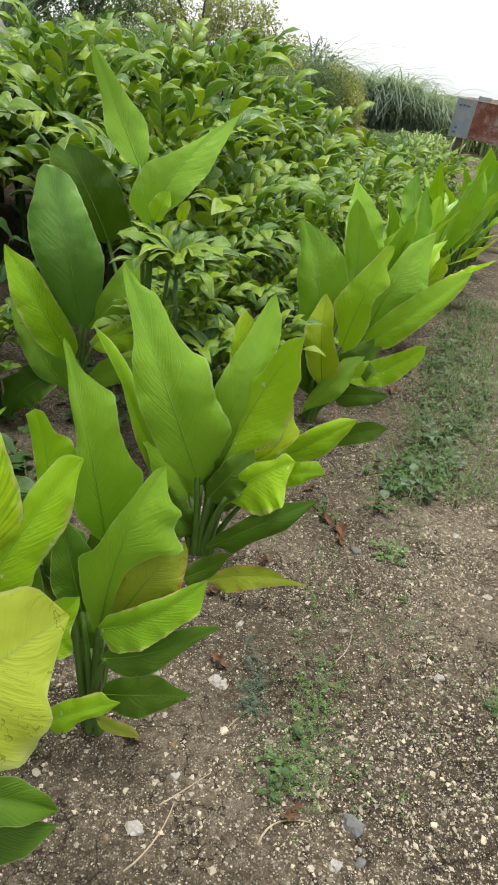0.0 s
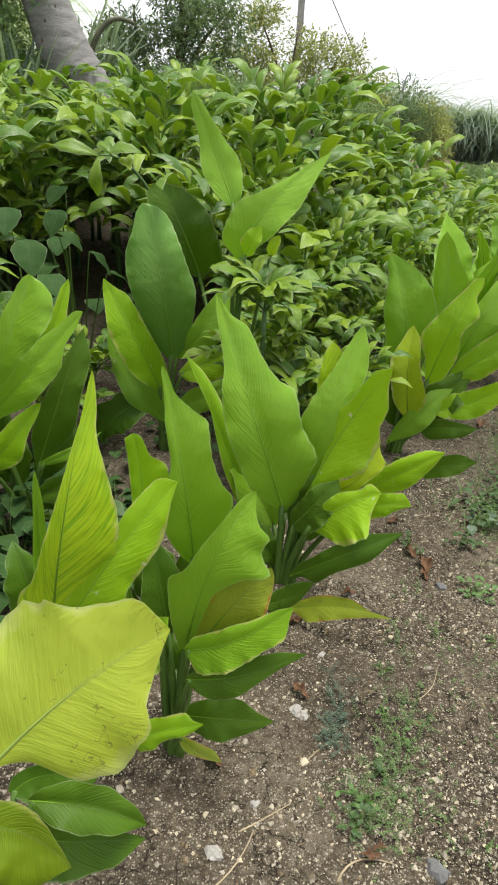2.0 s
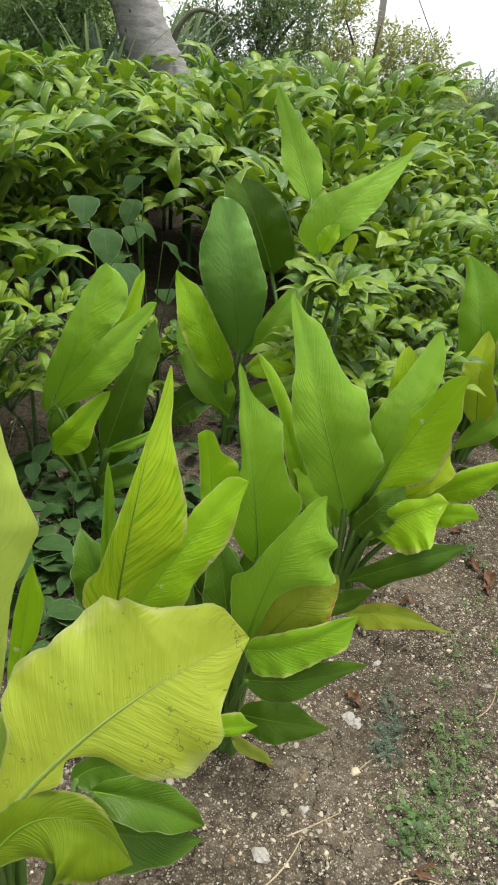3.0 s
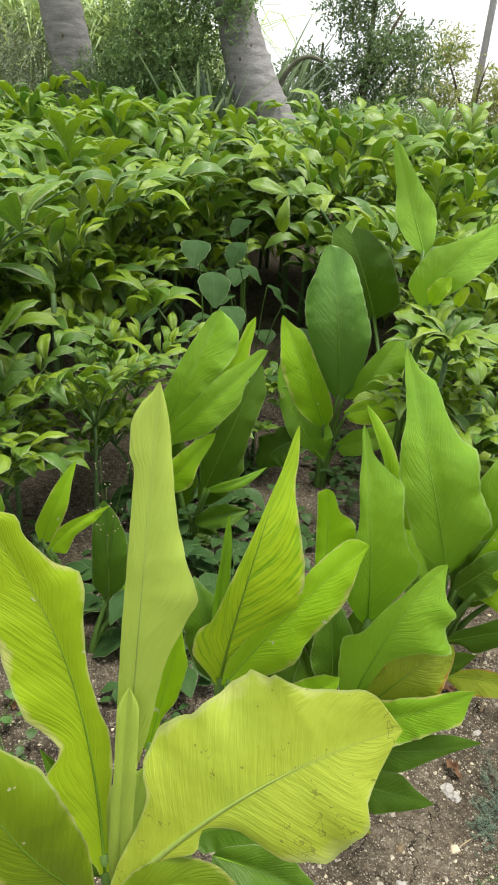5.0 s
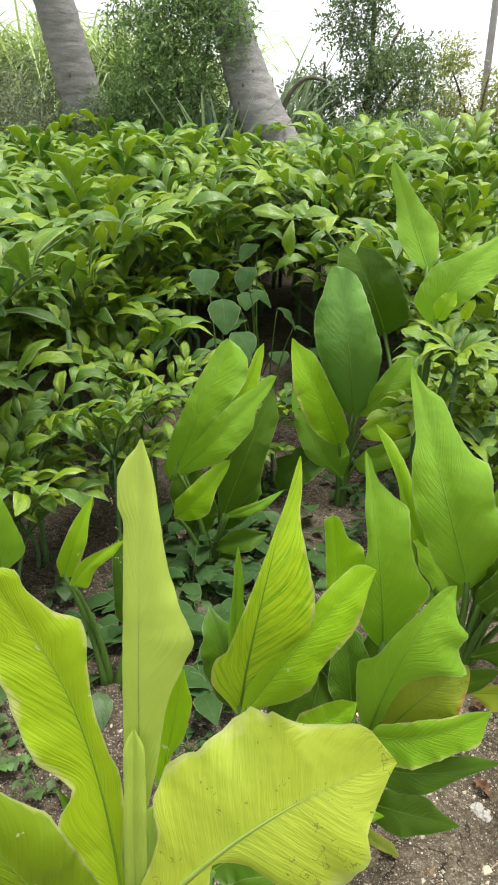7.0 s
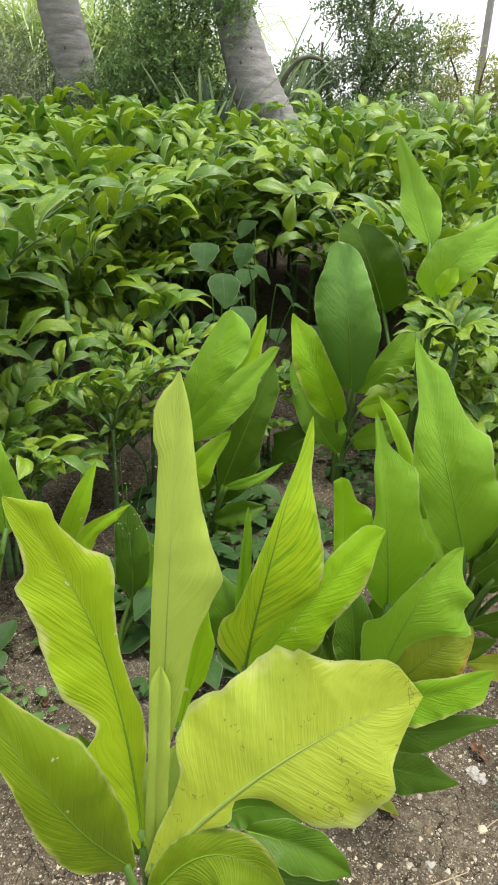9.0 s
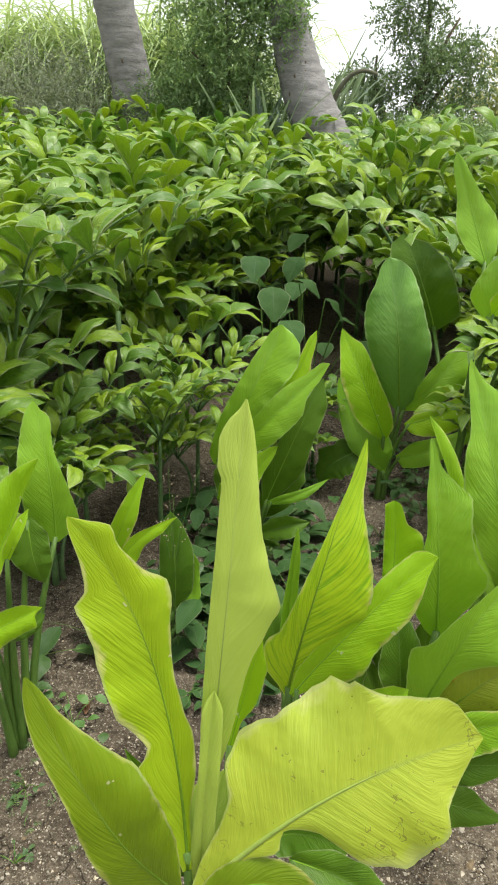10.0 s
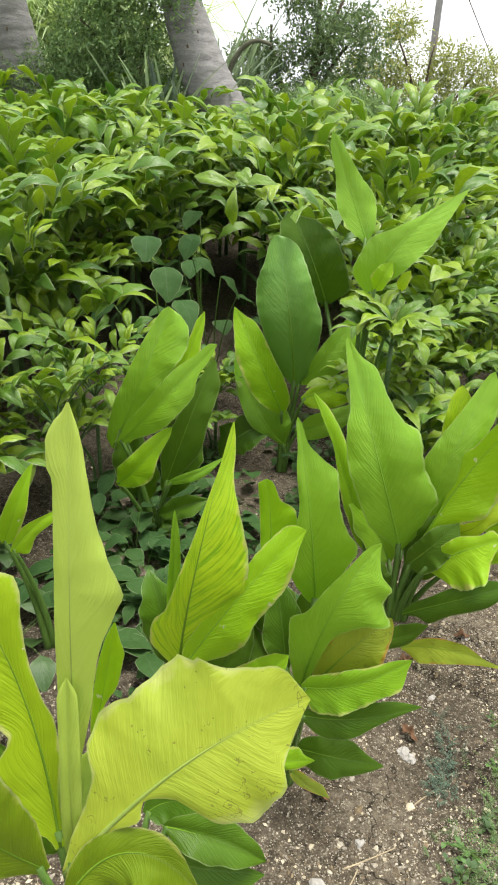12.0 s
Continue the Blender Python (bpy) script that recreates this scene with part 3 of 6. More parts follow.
grown_leaf(plant, "green", (0.025, 0.061, 0.260), (0.087, 0.088, 0.537), (0.167, 0.113, 0.807), (-92, 6), [(0.11, 0.059), (0.35, 0.061), (0.52, 0.048), (0.65, 0.057), (0.78, 0.061), (0.88, 0.047), (0.97, 0.016)], [(0.22, 0.037), (0.45, 0.067), (0.62, 0.052), (0.76, 0.032), (0.9, 0.018), (0.98, 0.009)], (0.3, 0.15))
grown_leaf(plant, "lime", (0.035, 0.001, 0.248), (0.130, 0.006, 0.516), (0.248, 0.000, 0.733), (-104, 6), [(0.11, 0.037), (0.3, 0.071), (0.39, 0.109), (0.57, 0.104), (0.66, 0.079), (0.78, 0.066), (0.89, 0.029)], [(0.23, 0.002), (0.39, 0.013), (0.56, 0.056), (0.7, 0.032), (0.86, 0.032), (0.94, 0.024)], (0.3, 0.15))
grown_leaf(plant, "limed", (-0.106, 0.076, 0.173), (-0.215, 0.069, 0.448), (-0.315, 0.062, 0.695), (-60, 10), [(0.07, 0.037), (0.35, 0.038), (0.51, 0.029), (0.68, 0.039), (0.86, 0.029)], [(0.15, 0.027), (0.36, 0.032), (0.55, 0.016), (0.7, 0.002), (0.87, 0.002)], (0.3, 0.2))
grown_leaf(plant, "yellow", (0.086, 0.103, 0.457), (0.090, 0.114, 0.614), (0.091, 0.124, 0.752), (-90, 4), [(0.29, 0.029), (0.57, 0.039), (0.79, 0.038), (0.93, 0.021)], [(0.21, 0.025), (0.54, 0.034), (0.78, 0.029), (0.96, 0.013)], (0.2, 0.2))
grown_leaf(plant, "lime", (0.071, -0.028, 0.232), (0.171, -0.035, 0.327), (0.262, -0.049, 0.386), (-108, 14), [(0.02, 0.041), (0.31, 0.101), (0.64, 0.101), (0.79, 0.05)], [(0.18, 0.027), (0.5, 0.041), (0.76, 0.026), (0.89, 0.033)], (0.3, 0.2))
grown_leaf(plant, "yellowgreen", (0.126, 0.024, 0.330), (0.207, 0.020, 0.399), (0.245, 0.028, 0.503), (-100, 8), [(0.18, 0.029), (0.49, 0.023), (0.79, 0.039), (0.9, 0.012)], [(0.19, 0.027), (0.56, 0.011), (0.94, 0.012)], (0.3, 0.3))
grown_leaf(plant, "shade_green", (0.031, -0.039, 0.058), (0.192, -0.059, 0.185), (0.335, -0.081, 0.284), (-110, 16), [(0.09, 0.016), (0.18, 0.048), (0.38, 0.04), (0.62, 0.045), (0.86, 0.02)], [(0.14, 0.025), (0.27, 0.028), (0.47, 0.036), (0.67, 0.036), (0.87, 0.016)], (0.2, 0.15))
grown_leaf(plant, "olive", (0.042, -0.159, 0.036), (0.179, -0.185, 0.091), (0.318, -0.234, 0.105), (-112, 26), [(0.02, 0.029), (0.21, 0.046), (0.5, 0.037), (0.79, 0.018)], [(0.15, 0.018), (0.39, 0.029), (0.61, 0.026), (0.84, 0.002)], (0.2, 0.15))
grown_leaf(plant, "shade_green", (-0.025, -0.201, 0.072), (0.044, -0.211, 0.119), (0.102, -0.215, 0.181), (-105, 10), [(0.04, 0.029), (0.4, 0.028), (0.76, 0.012)], [(0.26, 0.032), (0.52, 0.035), (0.84, 0.021)], (0.2, 0.2))
grown_leaf(plant, "lime", (0.221, 0.028, 0.286), (0.283, 0.019, 0.315), (0.358, 0.001, 0.325), (-105, 14), [(0.07, 0.043), (0.47, 0.039), (0.74, 0.021)], [(0.26, 0.033), (0.62, 0.033), (0.82, 0.035), (0.94, 0.018)], (0.2, 0.2))
grown_leaf(plant, "shade_green", (-0.001, 0.060, 0.207), (0.013, 0.075, 0.349), (0.014, 0.094, 0.526), (-90, 6), [(0.47, 0.044), (0.83, 0.054)], [(0.35, 0.053), (0.75, 0.051)], (0.2, 0.2))
grown_leaf(plant, "shade_green", (0.021, 0.001, 0.207), (0.088, -0.003, 0.306), (0.144, -0.006, 0.390), (-105, 8), [(0.11, 0.047), (0.44, 0.058), (0.83, 0.04)], [(0.22, 0.035), (0.64, 0.038)], (0.3, 0.2))
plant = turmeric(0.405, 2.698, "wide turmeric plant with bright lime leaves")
blade(plant, (0.04, 0.06, 0.10), (-0.03, 0.07, 0.30), (-0.08, 0.09, 0.49), 0.171, -91, 5, "shade_green")
blade(plant, (0.13, 0.01, 0.16), (0.20, 0.00, 0.30), (0.30, -0.01, 0.44), 0.144, -110, 6, "shade_green")
grown_leaf(plant, "green", (0.017, 0.038, 0.319), (-0.012, 0.060, 0.603), (-0.104, 0.083, 0.835), (-94, 4), [(0.17, 0.061), (0.45, 0.12), (0.63, 0.115), (0.78, 0.086), (0.91, 0.041)], [(0.07, 0.082), (0.52, 0.089), (0.84, 0.039), (0.98, 0.02)], (0.3, 0.2))
grown_leaf(plant, "green", (0.125, 0.086, 0.537), (0.136, 0.091, 0.724), (0.100, 0.103, 0.931), (-98, 2), [(0.23, 0.063), (0.51, 0.083), (0.75, 0.043), (0.91, 0.022)], [(0.18, 0.043), (0.61, 0.055), (0.87, 0.039), (0.98, 0.012)], (0.2, 0.3))
grown_leaf(plant, "lime", (0.106, -0.012, 0.334), (0.169, -0.010, 0.580), (0.251, -0.016, 0.788), (-104, 4), [(0.1, 0.055), (0.28, 0.069), (0.52, 0.045), (0.7, 0.068), (0.83, 0.02), (0.94, 0.016)], [(0.19, 0.042), (0.38, 0.098), (0.61, 0.067), (0.85, 0.035), (0.96, 0.025)], (0.2, 0.3))
grown_leaf(plant, "green", (0.210, 0.036, 0.408), (0.298, 0.060, 0.630), (0.429, 0.074, 0.839), (-100, 10), [(0.18, 0.056), (0.42, 0.088), (0.56, 0.124), (0.77, 0.067), (0.93, 0.022)], [(0.1, 0.044), (0.4, 0.055), (0.56, 0.048), (0.76, 0.047), (0.92, 0.02)], (0.2, 0.2))
grown_leaf(plant, "limed", (0.192, -0.002, 0.370), (0.395, -0.009, 0.541), (0.577, -0.011, 0.710), (-104, 14), [(0.04, 0.038), (0.22, 0.072), (0.43, 0.064), (0.71, 0.047), (0.88, 0.029)], [(0.12, 0.042), (0.37, 0.06), (0.67, 0.056), (0.9, 0.03)], (0.2, 0.2))
grown_leaf(plant, "yellowgreen", (0.056, -0.027, 0.167), (0.022, -0.015, 0.389), (0.018, -0.008, 0.578), (-97, 2), [(0.24, 0.076), (0.56, 0.05), (0.85, 0.037)], [(0.25, 0.059), (0.61, 0.072), (0.84, 0.034), (0.97, 0.012)], (0.3, 0.3))
grown_leaf(plant, "green", (-0.022, -0.038, 0.063), (0.105, -0.026, 0.219), (0.228, -0.018, 0.357), (-100, 12), [(0.02, 0.047), (0.4, 0.062), (0.71, 0.04)], [(0.25, 0.033), (0.65, 0.046), (0.93, 0.024)], (0.2, 0.2))
grown_leaf(plant, "lime", (0.142, -0.047, 0.231), (0.288, -0.076, 0.299), (0.434, -0.096, 0.421), (-106, 10), [(0.15, 0.036), (0.49, 0.068), (0.79, 0.047), (0.94, 0.028)], [(0.26, 0.059), (0.63, 0.044), (0.93, 0.024)], (0.2, 0.2))
grown_leaf(plant, "lime", (-0.143, -0.608, 0.139), (-0.026, -0.632, 0.235), (0.100, -0.658, 0.338), (-110, 10), [(0.08, 0.03), (0.48, 0.058), (0.81, 0.03)], [(0.28, 0.044), (0.54, 0.045), (0.84, 0.032)], (0.2, 0.2))
grown_leaf(plant, "shade_green", (0.043, -0.509, 0.171), (0.145, -0.532, 0.232), (0.233, -0.557, 0.264), (-110, 12), [(0.13, 0.03), (0.58, 0.039)], [(0.27, 0.032), (0.63, 0.038)], (0.2, 0.2))
grown_leaf(plant, "shade_green", (0.104, -0.032, 0.134), (0.217, -0.057, 0.174), (0.330, -0.087, 0.188), (-106, 10), [(0.16, 0.051), (0.73, 0.043)], [(0.28, 0.042), (0.69, 0.022)], (0.2, 0.2))
plant = turmeric(-0.563, 2.519, "dark green turmeric plant shaded by yam leaves")
blade(plant, (-0.01, -0.02, 0.25), (-0.18, -0.08, 0.16), (-0.23, -0.11, 0.05), 0.142, -85, 18, "shade_green")
grown_leaf(plant, "shade_mid", (0.034, 0.007, 0.391), (-0.015, 0.016, 0.711), (-0.082, 0.017, 0.991), (-74, 4), [(0.1, 0.067), (0.27, 0.109), (0.42, 0.127), (0.56, 0.112), (0.74, 0.096), (0.87, 0.081), (0.96, 0.045)], [(0.11, 0.059), (0.34, 0.104), (0.57, 0.122), (0.71, 0.108), (0.85, 0.061), (0.97, 0.024)], (0.2, 0.15))
grown_leaf(plant, "lime", (0.005, -0.050, 0.285), (-0.094, -0.077, 0.500), (-0.200, -0.107, 0.731), (-66, 4), [(0.11, 0.05), (0.32, 0.064), (0.53, 0.059), (0.72, 0.057), (0.83, 0.051), (0.91, 0.024)], [(0.14, 0.05), (0.38, 0.083), (0.64, 0.079), (0.84, 0.043), (0.96, 0.015)], (0.15, 0.25))
grown_leaf(plant, "green", (0.016, -0.017, 0.126), (-0.103, -0.041, 0.277), (-0.212, -0.044, 0.514), (-66, 10), [(0.13, 0.082), (0.5, 0.111), (0.82, 0.051)], [(0.21, 0.018), (0.49, 0.059), (0.74, 0.045), (0.91, 0.023)], (0.2, 0.2))
grown_leaf(plant, "green", (0.040, 0.028, 0.398), (0.155, 0.050, 0.537), (0.254, 0.073, 0.716), (-84, 4), [(0.18, 0.048), (0.49, 0.084), (0.74, 0.094), (0.91, 0.048)], [(0.21, 0.027), (0.58, 0.044), (0.88, 0.027), (0.96, 0.012)], (0.2, 0.2))
grown_leaf(plant, "lime", (0.067, -0.007, 0.349), (0.256, 0.020, 0.448), (0.441, 0.054, 0.594), (-86, 8), [(0.04, 0.041), (0.32, 0.086), (0.58, 0.084), (0.8, 0.036)], [(0.17, 0.037), (0.53, 0.036), (0.83, 0.013)], (0.2, 0.2))
grown_leaf(plant, "green", (0.049, 0.010, 0.194), (0.215, 0.027, 0.274), (0.380, 0.053, 0.398), (-90, 12), [(0.05, 0.048), (0.33, 0.058), (0.68, 0.034)], [(0.28, 0.05), (0.72, 0.028), (0.95, 0.017)], (0.2, 0.2))
plant = turmeric(-0.868, 1.888, "turmeric plant with folded upright green leaves")
blade(plant, (-0.05, 0.03, 0.11), (-0.10, 0.02, 0.29), (-0.12, 0.02, 0.49), 0.141, -61, 3, "shade_green")
blade(plant, (0.00, 0.07, 0.11), (0.07, 0.10, 0.29), (0.13, 0.14, 0.46), 0.121, -78, 8, "shade_green")
blade(plant, (0.02, -0.04, 0.10), (0.12, -0.01, 0.15), (0.20, -0.00, 0.18), 0.079, -87, 15, "shade_green")
blade(plant, (0.01, -0.02, 0.05), (0.06, -0.01, 0.05), (0.11, -0.01, 0.04), 0.062, -72, 24, "shade_green")
grown_leaf(plant, "green", (-0.152, -0.031, 0.333), (-0.042, 0.006, 0.598), (0.039, 0.037, 0.843), (-83, 5), [(0.19, 0.026), (0.45, 0.062), (0.64, 0.085), (0.81, 0.105), (0.91, 0.093), (0.98, 0.046)], [(0.04, 0.039), (0.32, 0.058), (0.61, 0.05), (0.83, 0.033), (0.96, 0.017)], (0.5, 0.2))
grown_leaf(plant, "lime", (-0.107, -0.045, 0.350), (0.043, 0.031, 0.573), (0.141, 0.090, 0.825), (-70, 5), [(0.27, 0.013), (0.51, 0.041), (0.71, 0.042), (0.84, 0.023), (0.94, 0.013)], [(0.21, 0.042), (0.45, 0.038), (0.7, 0.024), (0.84, 0.018), (0.93, 0.017)], (0.3, 0.5))
grown_leaf(plant, "green", (-0.104, -0.087, 0.389), (0.070, -0.077, 0.565), (0.238, -0.063, 0.772), (-95, 8), [(0.17, 0.031), (0.46, 0.069), (0.68, 0.062), (0.81, 0.024), (0.89, 0.018)], [(0.21, 0.031), (0.43, 0.036), (0.7, 0.044), (0.87, 0.027), (0.97, 0.02)], (0.4, 0.3))
grown_leaf(plant, "shade_green", (0.024, 0.010, 0.193), (0.099, 0.065, 0.461), (0.170, 0.114, 0.663), (-65, 4), [(0.12, 0.046), (0.28, 0.078), (0.53, 0.063), (0.77, 0.059), (0.92, 0.024)], [(0.23, 0.054), (0.51, 0.043), (0.73, 0.022), (0.9, 0.012)], (0.3, 0.2))
grown_leaf(plant, "lime", (-0.094, -0.126, 0.251), (0.004, -0.112, 0.350), (0.099, -0.094, 0.483), (-90, 8), [(0.21, 0.043), (0.46, 0.063), (0.72, 0.027), (0.92, 0.013)], [(0.23, 0.045), (0.65, 0.041), (0.94, 0.018)], (0.4, 0.3))
grown_leaf(plant, "green", (0.051, -0.033, 0.233), (0.151, -0.006, 0.284), (0.245, 0.022, 0.347), (-80, 10), [(0.12, 0.013), (0.56, 0.023)], [(0.3, 0.016), (0.77, 0.008)], (0.3, 0.3))
plant = turmeric(-0.26, 2.38, "turmeric plant rising through the yam canopy")
grown_leaf(plant, "green", (-0.021, 0.018, 1.014), (-0.104, 0.028, 1.198), (-0.177, 0.036, 1.364), (-83, 6), [(0.09, 0.043), (0.33, 0.071), (0.53, 0.048), (0.75, 0.029), (0.93, 0.014)], [(0.17, 0.046), (0.35, 0.06), (0.65, 0.031), (0.88, 0.021)], (0.2, 0.3))
grown_leaf(plant, "green", (0.015, -0.039, 0.844), (0.100, 0.006, 1.025), (0.294, 0.059, 1.210), (-86, 12), [(0.13, 0.032), (0.38, 0.073), (0.6, 0.08), (0.82, 0.047)], [(0.16, 0.089), (0.38, 0.092), (0.52, 0.055), (0.73, 0.02), (0.93, 0.005)], (0.25, 0.2))
grown_leaf(plant, "lime", (0.032, -0.058, 0.870), (0.057, -0.061, 0.920), (0.084, -0.065, 0.974), (-98, 0), [(0.18, 0.024), (0.68, 0.027)], [(0.41, 0.036), (0.74, 0.03)], (0.3, 0.3))
grown_leaf(plant, "yellow", (0.115, -0.010, 0.865), (0.127, -0.011, 0.903), (0.144, -0.013, 0.939), (-96, 0), [(0.26, 0.018), (0.76, 0.016)], [(0.35, 0.021), (0.72, 0.02)], (0.2, 0.2))
grown_leaf(plant, "shade_green", (-0.223, 0.483, 0.657), (-0.306, 0.483, 0.862), (-0.406, 0.478, 1.045), (-80, 4), [(0.11, 0.118), (0.46, 0.13), (0.8, 0.079)], [(0.22, 0.093), (0.58, 0.107), (0.95, 0.063)], (0.2, 0.2))
plant = turmeric(-1.05, 0.84, "green turmeric plant beside bare gravel")
grown_leaf(plant, "green", (0.038, 0.159, 0.501), (0.023, 0.170, 0.678), (-0.001, 0.171, 0.843), (-45, 6), [(0.13, 0.056), (0.36, 0.04), (0.69, 0.019), (0.86, 0.025), (0.93, 0.011)], [(0.09, 0.061), (0.54, 0.065), (0.77, 0.046), (0.95, 0.02)], (0.2, 0.2))
grown_leaf(plant, "lime", (0.011, -0.062, 0.458), (0.061, -0.004, 0.634), (0.107, 0.049, 0.781), (-50, 4), [(0.12, 0.018), (0.47, 0.011), (0.73, 0.002), (0.89, 0.002)], [(0.28, 0.047), (0.45, 0.059), (0.68, 0.053), (0.88, 0.03)], (0.4, 0.2))
grown_leaf(plant, "lime", (0.074, -0.038, 0.576), (0.091, -0.018, 0.631), (0.110, 0.003, 0.688), (-50, 4), [(0.3, 0.006), (0.73, 0.007)], [(0.35, 0.017), (0.78, 0.015)], (0.3, 0.3))
grown_leaf(plant, "shade_green", (0.019, 0.095, 0.599), (0.034, 0.085, 0.505), (0.056, 0.088, 0.439), (-50, 10), [(0.16, 0.042), (0.35, 0.052), (0.62, 0.034), (0.85, 0.014)], [(0.23, 0.041), (0.58, 0.039), (0.87, 0.019)], (0.2, 0.2))
grown_leaf(plant, "lime", (0.043, -0.130, 0.424), (0.096, -0.078, 0.452), (0.147, -0.027, 0.481), (-50, 12), [(0.25, 0.043), (0.58, 0.037), (0.81, 0.035), (0.86, 0.011)], [(0.34, 0.035), (0.76, 0.029), (0.91, 0.012)], (0.3, 0.2))
grown_leaf(plant, "shade_green", (0.038, -0.033, 0.386), (0.077, -0.005, 0.388), (0.106, 0.023, 0.413), (-55, 14), [(0.22, 0.026), (0.67, 0.018)], [(0.29, 0.032), (0.9, 0.019)], (0.2, 0.2))
plant = turmeric(-0.9, 1.24, "small young turmeric shoots beside wispy grass")
grown_leaf(plant, "lime", (-0.090, -0.058, 0.375), (-0.052, -0.032, 0.488), (-0.011, -0.005, 0.603), (-68, 5), [(0.11, 0.03), (0.5, 0.029), (0.78, 0.013)], [(0.21, 0.028), (0.58, 0.025), (0.91, 0.01)], (0.3, 0.2))
grown_leaf(plant, "lime", (-0.056, -0.072, 0.366), (0.003, -0.038, 0.446), (0.076, -0.005, 0.496), (-72, 10), [(0.11, 0.038), (0.43, 0.023), (0.67, 0.023)], [(0.32, 0.019), (0.75, 0.005)], (0.3, 0.2))
grown_leaf(plant, "shade_green", (0.039, 0.049, 0.156), (0.035, 0.059, 0.300), (0.020, 0.063, 0.463), (-60, 4), [(0.31, 0.048), (0.62, 0.052), (0.89, 0.028)], [(0.27, 0.045), (0.68, 0.04), (0.91, 0.025)], (0.2, 0.2))
grown_leaf(plant, "green", (0.083, 0.077, 0.149), (0.074, 0.080, 0.241), (0.068, 0.085, 0.348), (-60, 4), [(0.29, 0.025), (0.75, 0.025)], [(0.33, 0.028), (0.77, 0.018)], (0.2, 0.2))


ROW_AT, ROW_ALONG, ROW_LEFT = np.array([-0.2, 1.0]), unit([0.40, 0.91]), unit([-0.91, 0.40])


def bank_line(x):
    """How far back the field ends at the bank."""
    return 5.9 + 0.85 * max(0.0, x + 0.5)


def ground_height(x, y):
    """A flat path, a field that rises gently behind the row, and a bank that is lower towards the open end."""
    off = (x - ROW_AT[0]) * ROW_LEFT[0] + (y - ROW_AT[1]) * ROW_LEFT[1]
    z = 0.095 * max(0.0, y - 2.5) * max(0.0, min(1.0, (off - 0.9) / 0.8)) * max(0.0, min(1.0, (1.6 - x) / 1.8))
    edge = bank_line(x) + 0.1
    top = max(0.7, 1.42 - 0.2 * max(0.0, x + 1.5))
    s = max(0.0, min(1.0, (y - edge) / (1.1 + 1.0 * max(0.0, x + 0.5))))
    s = s * s * (3 - 2 * s)
    z = z * (1 - s) + top * s
    fall = max(0.0, min(1.0, (y - 9.0) / 6.0))
    z = z * (1 - fall) + min(z, 0.75) * fall
    return z + 0.012 * noise.noise(Vector((x * 1.7, y * 1.7, 0))) + 0.009 * noise.noise(Vector((x * 5, y * 5, 3))) + 0.005 * noise.noise(Vector((x * 15, y * 15, 5))) + 0.003 * noise.noise(Vector((x * 37, y * 37, 8)))


def grown_turmeric(seed, height, count):
    """A clump of upright blades with drooping ones below, as further along the row."""
    rng = random.Random(seed)
    plant = turmeric(0, 0, "leafy bright green turmeric plant further along the row")
    for i in range(count):
        low = i / count
        az = i * 137.5 + rng.uniform(-25, 25)
        lean = (0.22 + 0.85 * low ** 1.1) * rng.uniform(0.8, 1.2)
        out = np.array([math.cos(radians(az)), math.sin(radians(az)), 0])
        zb = height * (0.5 - 0.34 * low)
        length = height * rng.uniform(0.50, 0.62) * (1 - 0.3 * low)
        b = out * 0.05 + np.array([0, 0, zb])
        d = unit(out * math.sin(lean) + np.array([0, 0, math.cos(lean)]))
        t = b + d * length - np.array([0, 0, 0.12 * length * low])
        m = (b + t) / 2 + np.array([0, 0, 0.05 * length])
        nrm = unit(np.array([0, 0, 1.0]) * math.sin(lean) - out * math.cos(lean)) * (1 if i % 3 else -1)
        tint = rng.choice(["green", "lime", "green", "green", "lime"]) if low < 0.6 else rng.choice(["lime", "shade_green", "lime", "yellow"])
        half_w = length * rng.uniform(0.17, 0.23)
        edges = []
        for _ in range(2):
            sh = rng.uniform(0.52, 0.68)
            edges.append([(0.08, 0.3 * half_w), (0.25, 0.75 * half_w), (0.42, half_w), (sh, half_w * rng.uniform(0.85, 1.0)), (sh + 0.12, half_w * rng.uniform(0.45, 0.7)), (0.92, half_w * rng.uniform(0.12, 0.3))])
        grown_leaf(plant, tint, b, m, t, (math.degrees(math.atan2(nrm[1], nrm[0])), math.degrees(math.asin(nrm[2]))), edges[0], edges[1], (rng.uniform(0.1, 0.5), rng.uniform(0.1, 0.5)), rng.uniform(-0.03, 0.08))
    return plant


ROW = [(0.66, 3.10), (0.97, 3.80), (1.18, 4.25), (1.42, 4.75), (1.66, 5.25), (1.92, 5.80), (2.16, 6.30), (2.40, 6.85)]
kinds = [grown_turmeric(3, 0.92, 10), grown_turmeric(8, 0.88, 10), grown_turmeric(21, 0.86, 9)]
for i, (x, y) in enumerate(ROW):
    m = pose(x, y, ground_height(x, y), 0, 0, (0, 75, 150, 220, 290, 40, 110, 190)[i])
    if i < 3:
        kinds[i].matrix_basis = m
    else:
        copy_thing(kinds[i % 3], m)


# ---- elephant yam field ----
YAM = leaf_material("yam_leaflet", (0.146, 0.268, 0.017), (0.080, 0.175, 0.016), ribs=18, slope=4, rough=0.36, sheer=0.30, relief=0.6, contrast=0.42, spec=0.52, island=True, margin=0.85, rim_at=0.91, pucker=0.6)
yam_rng = random.Random(5)


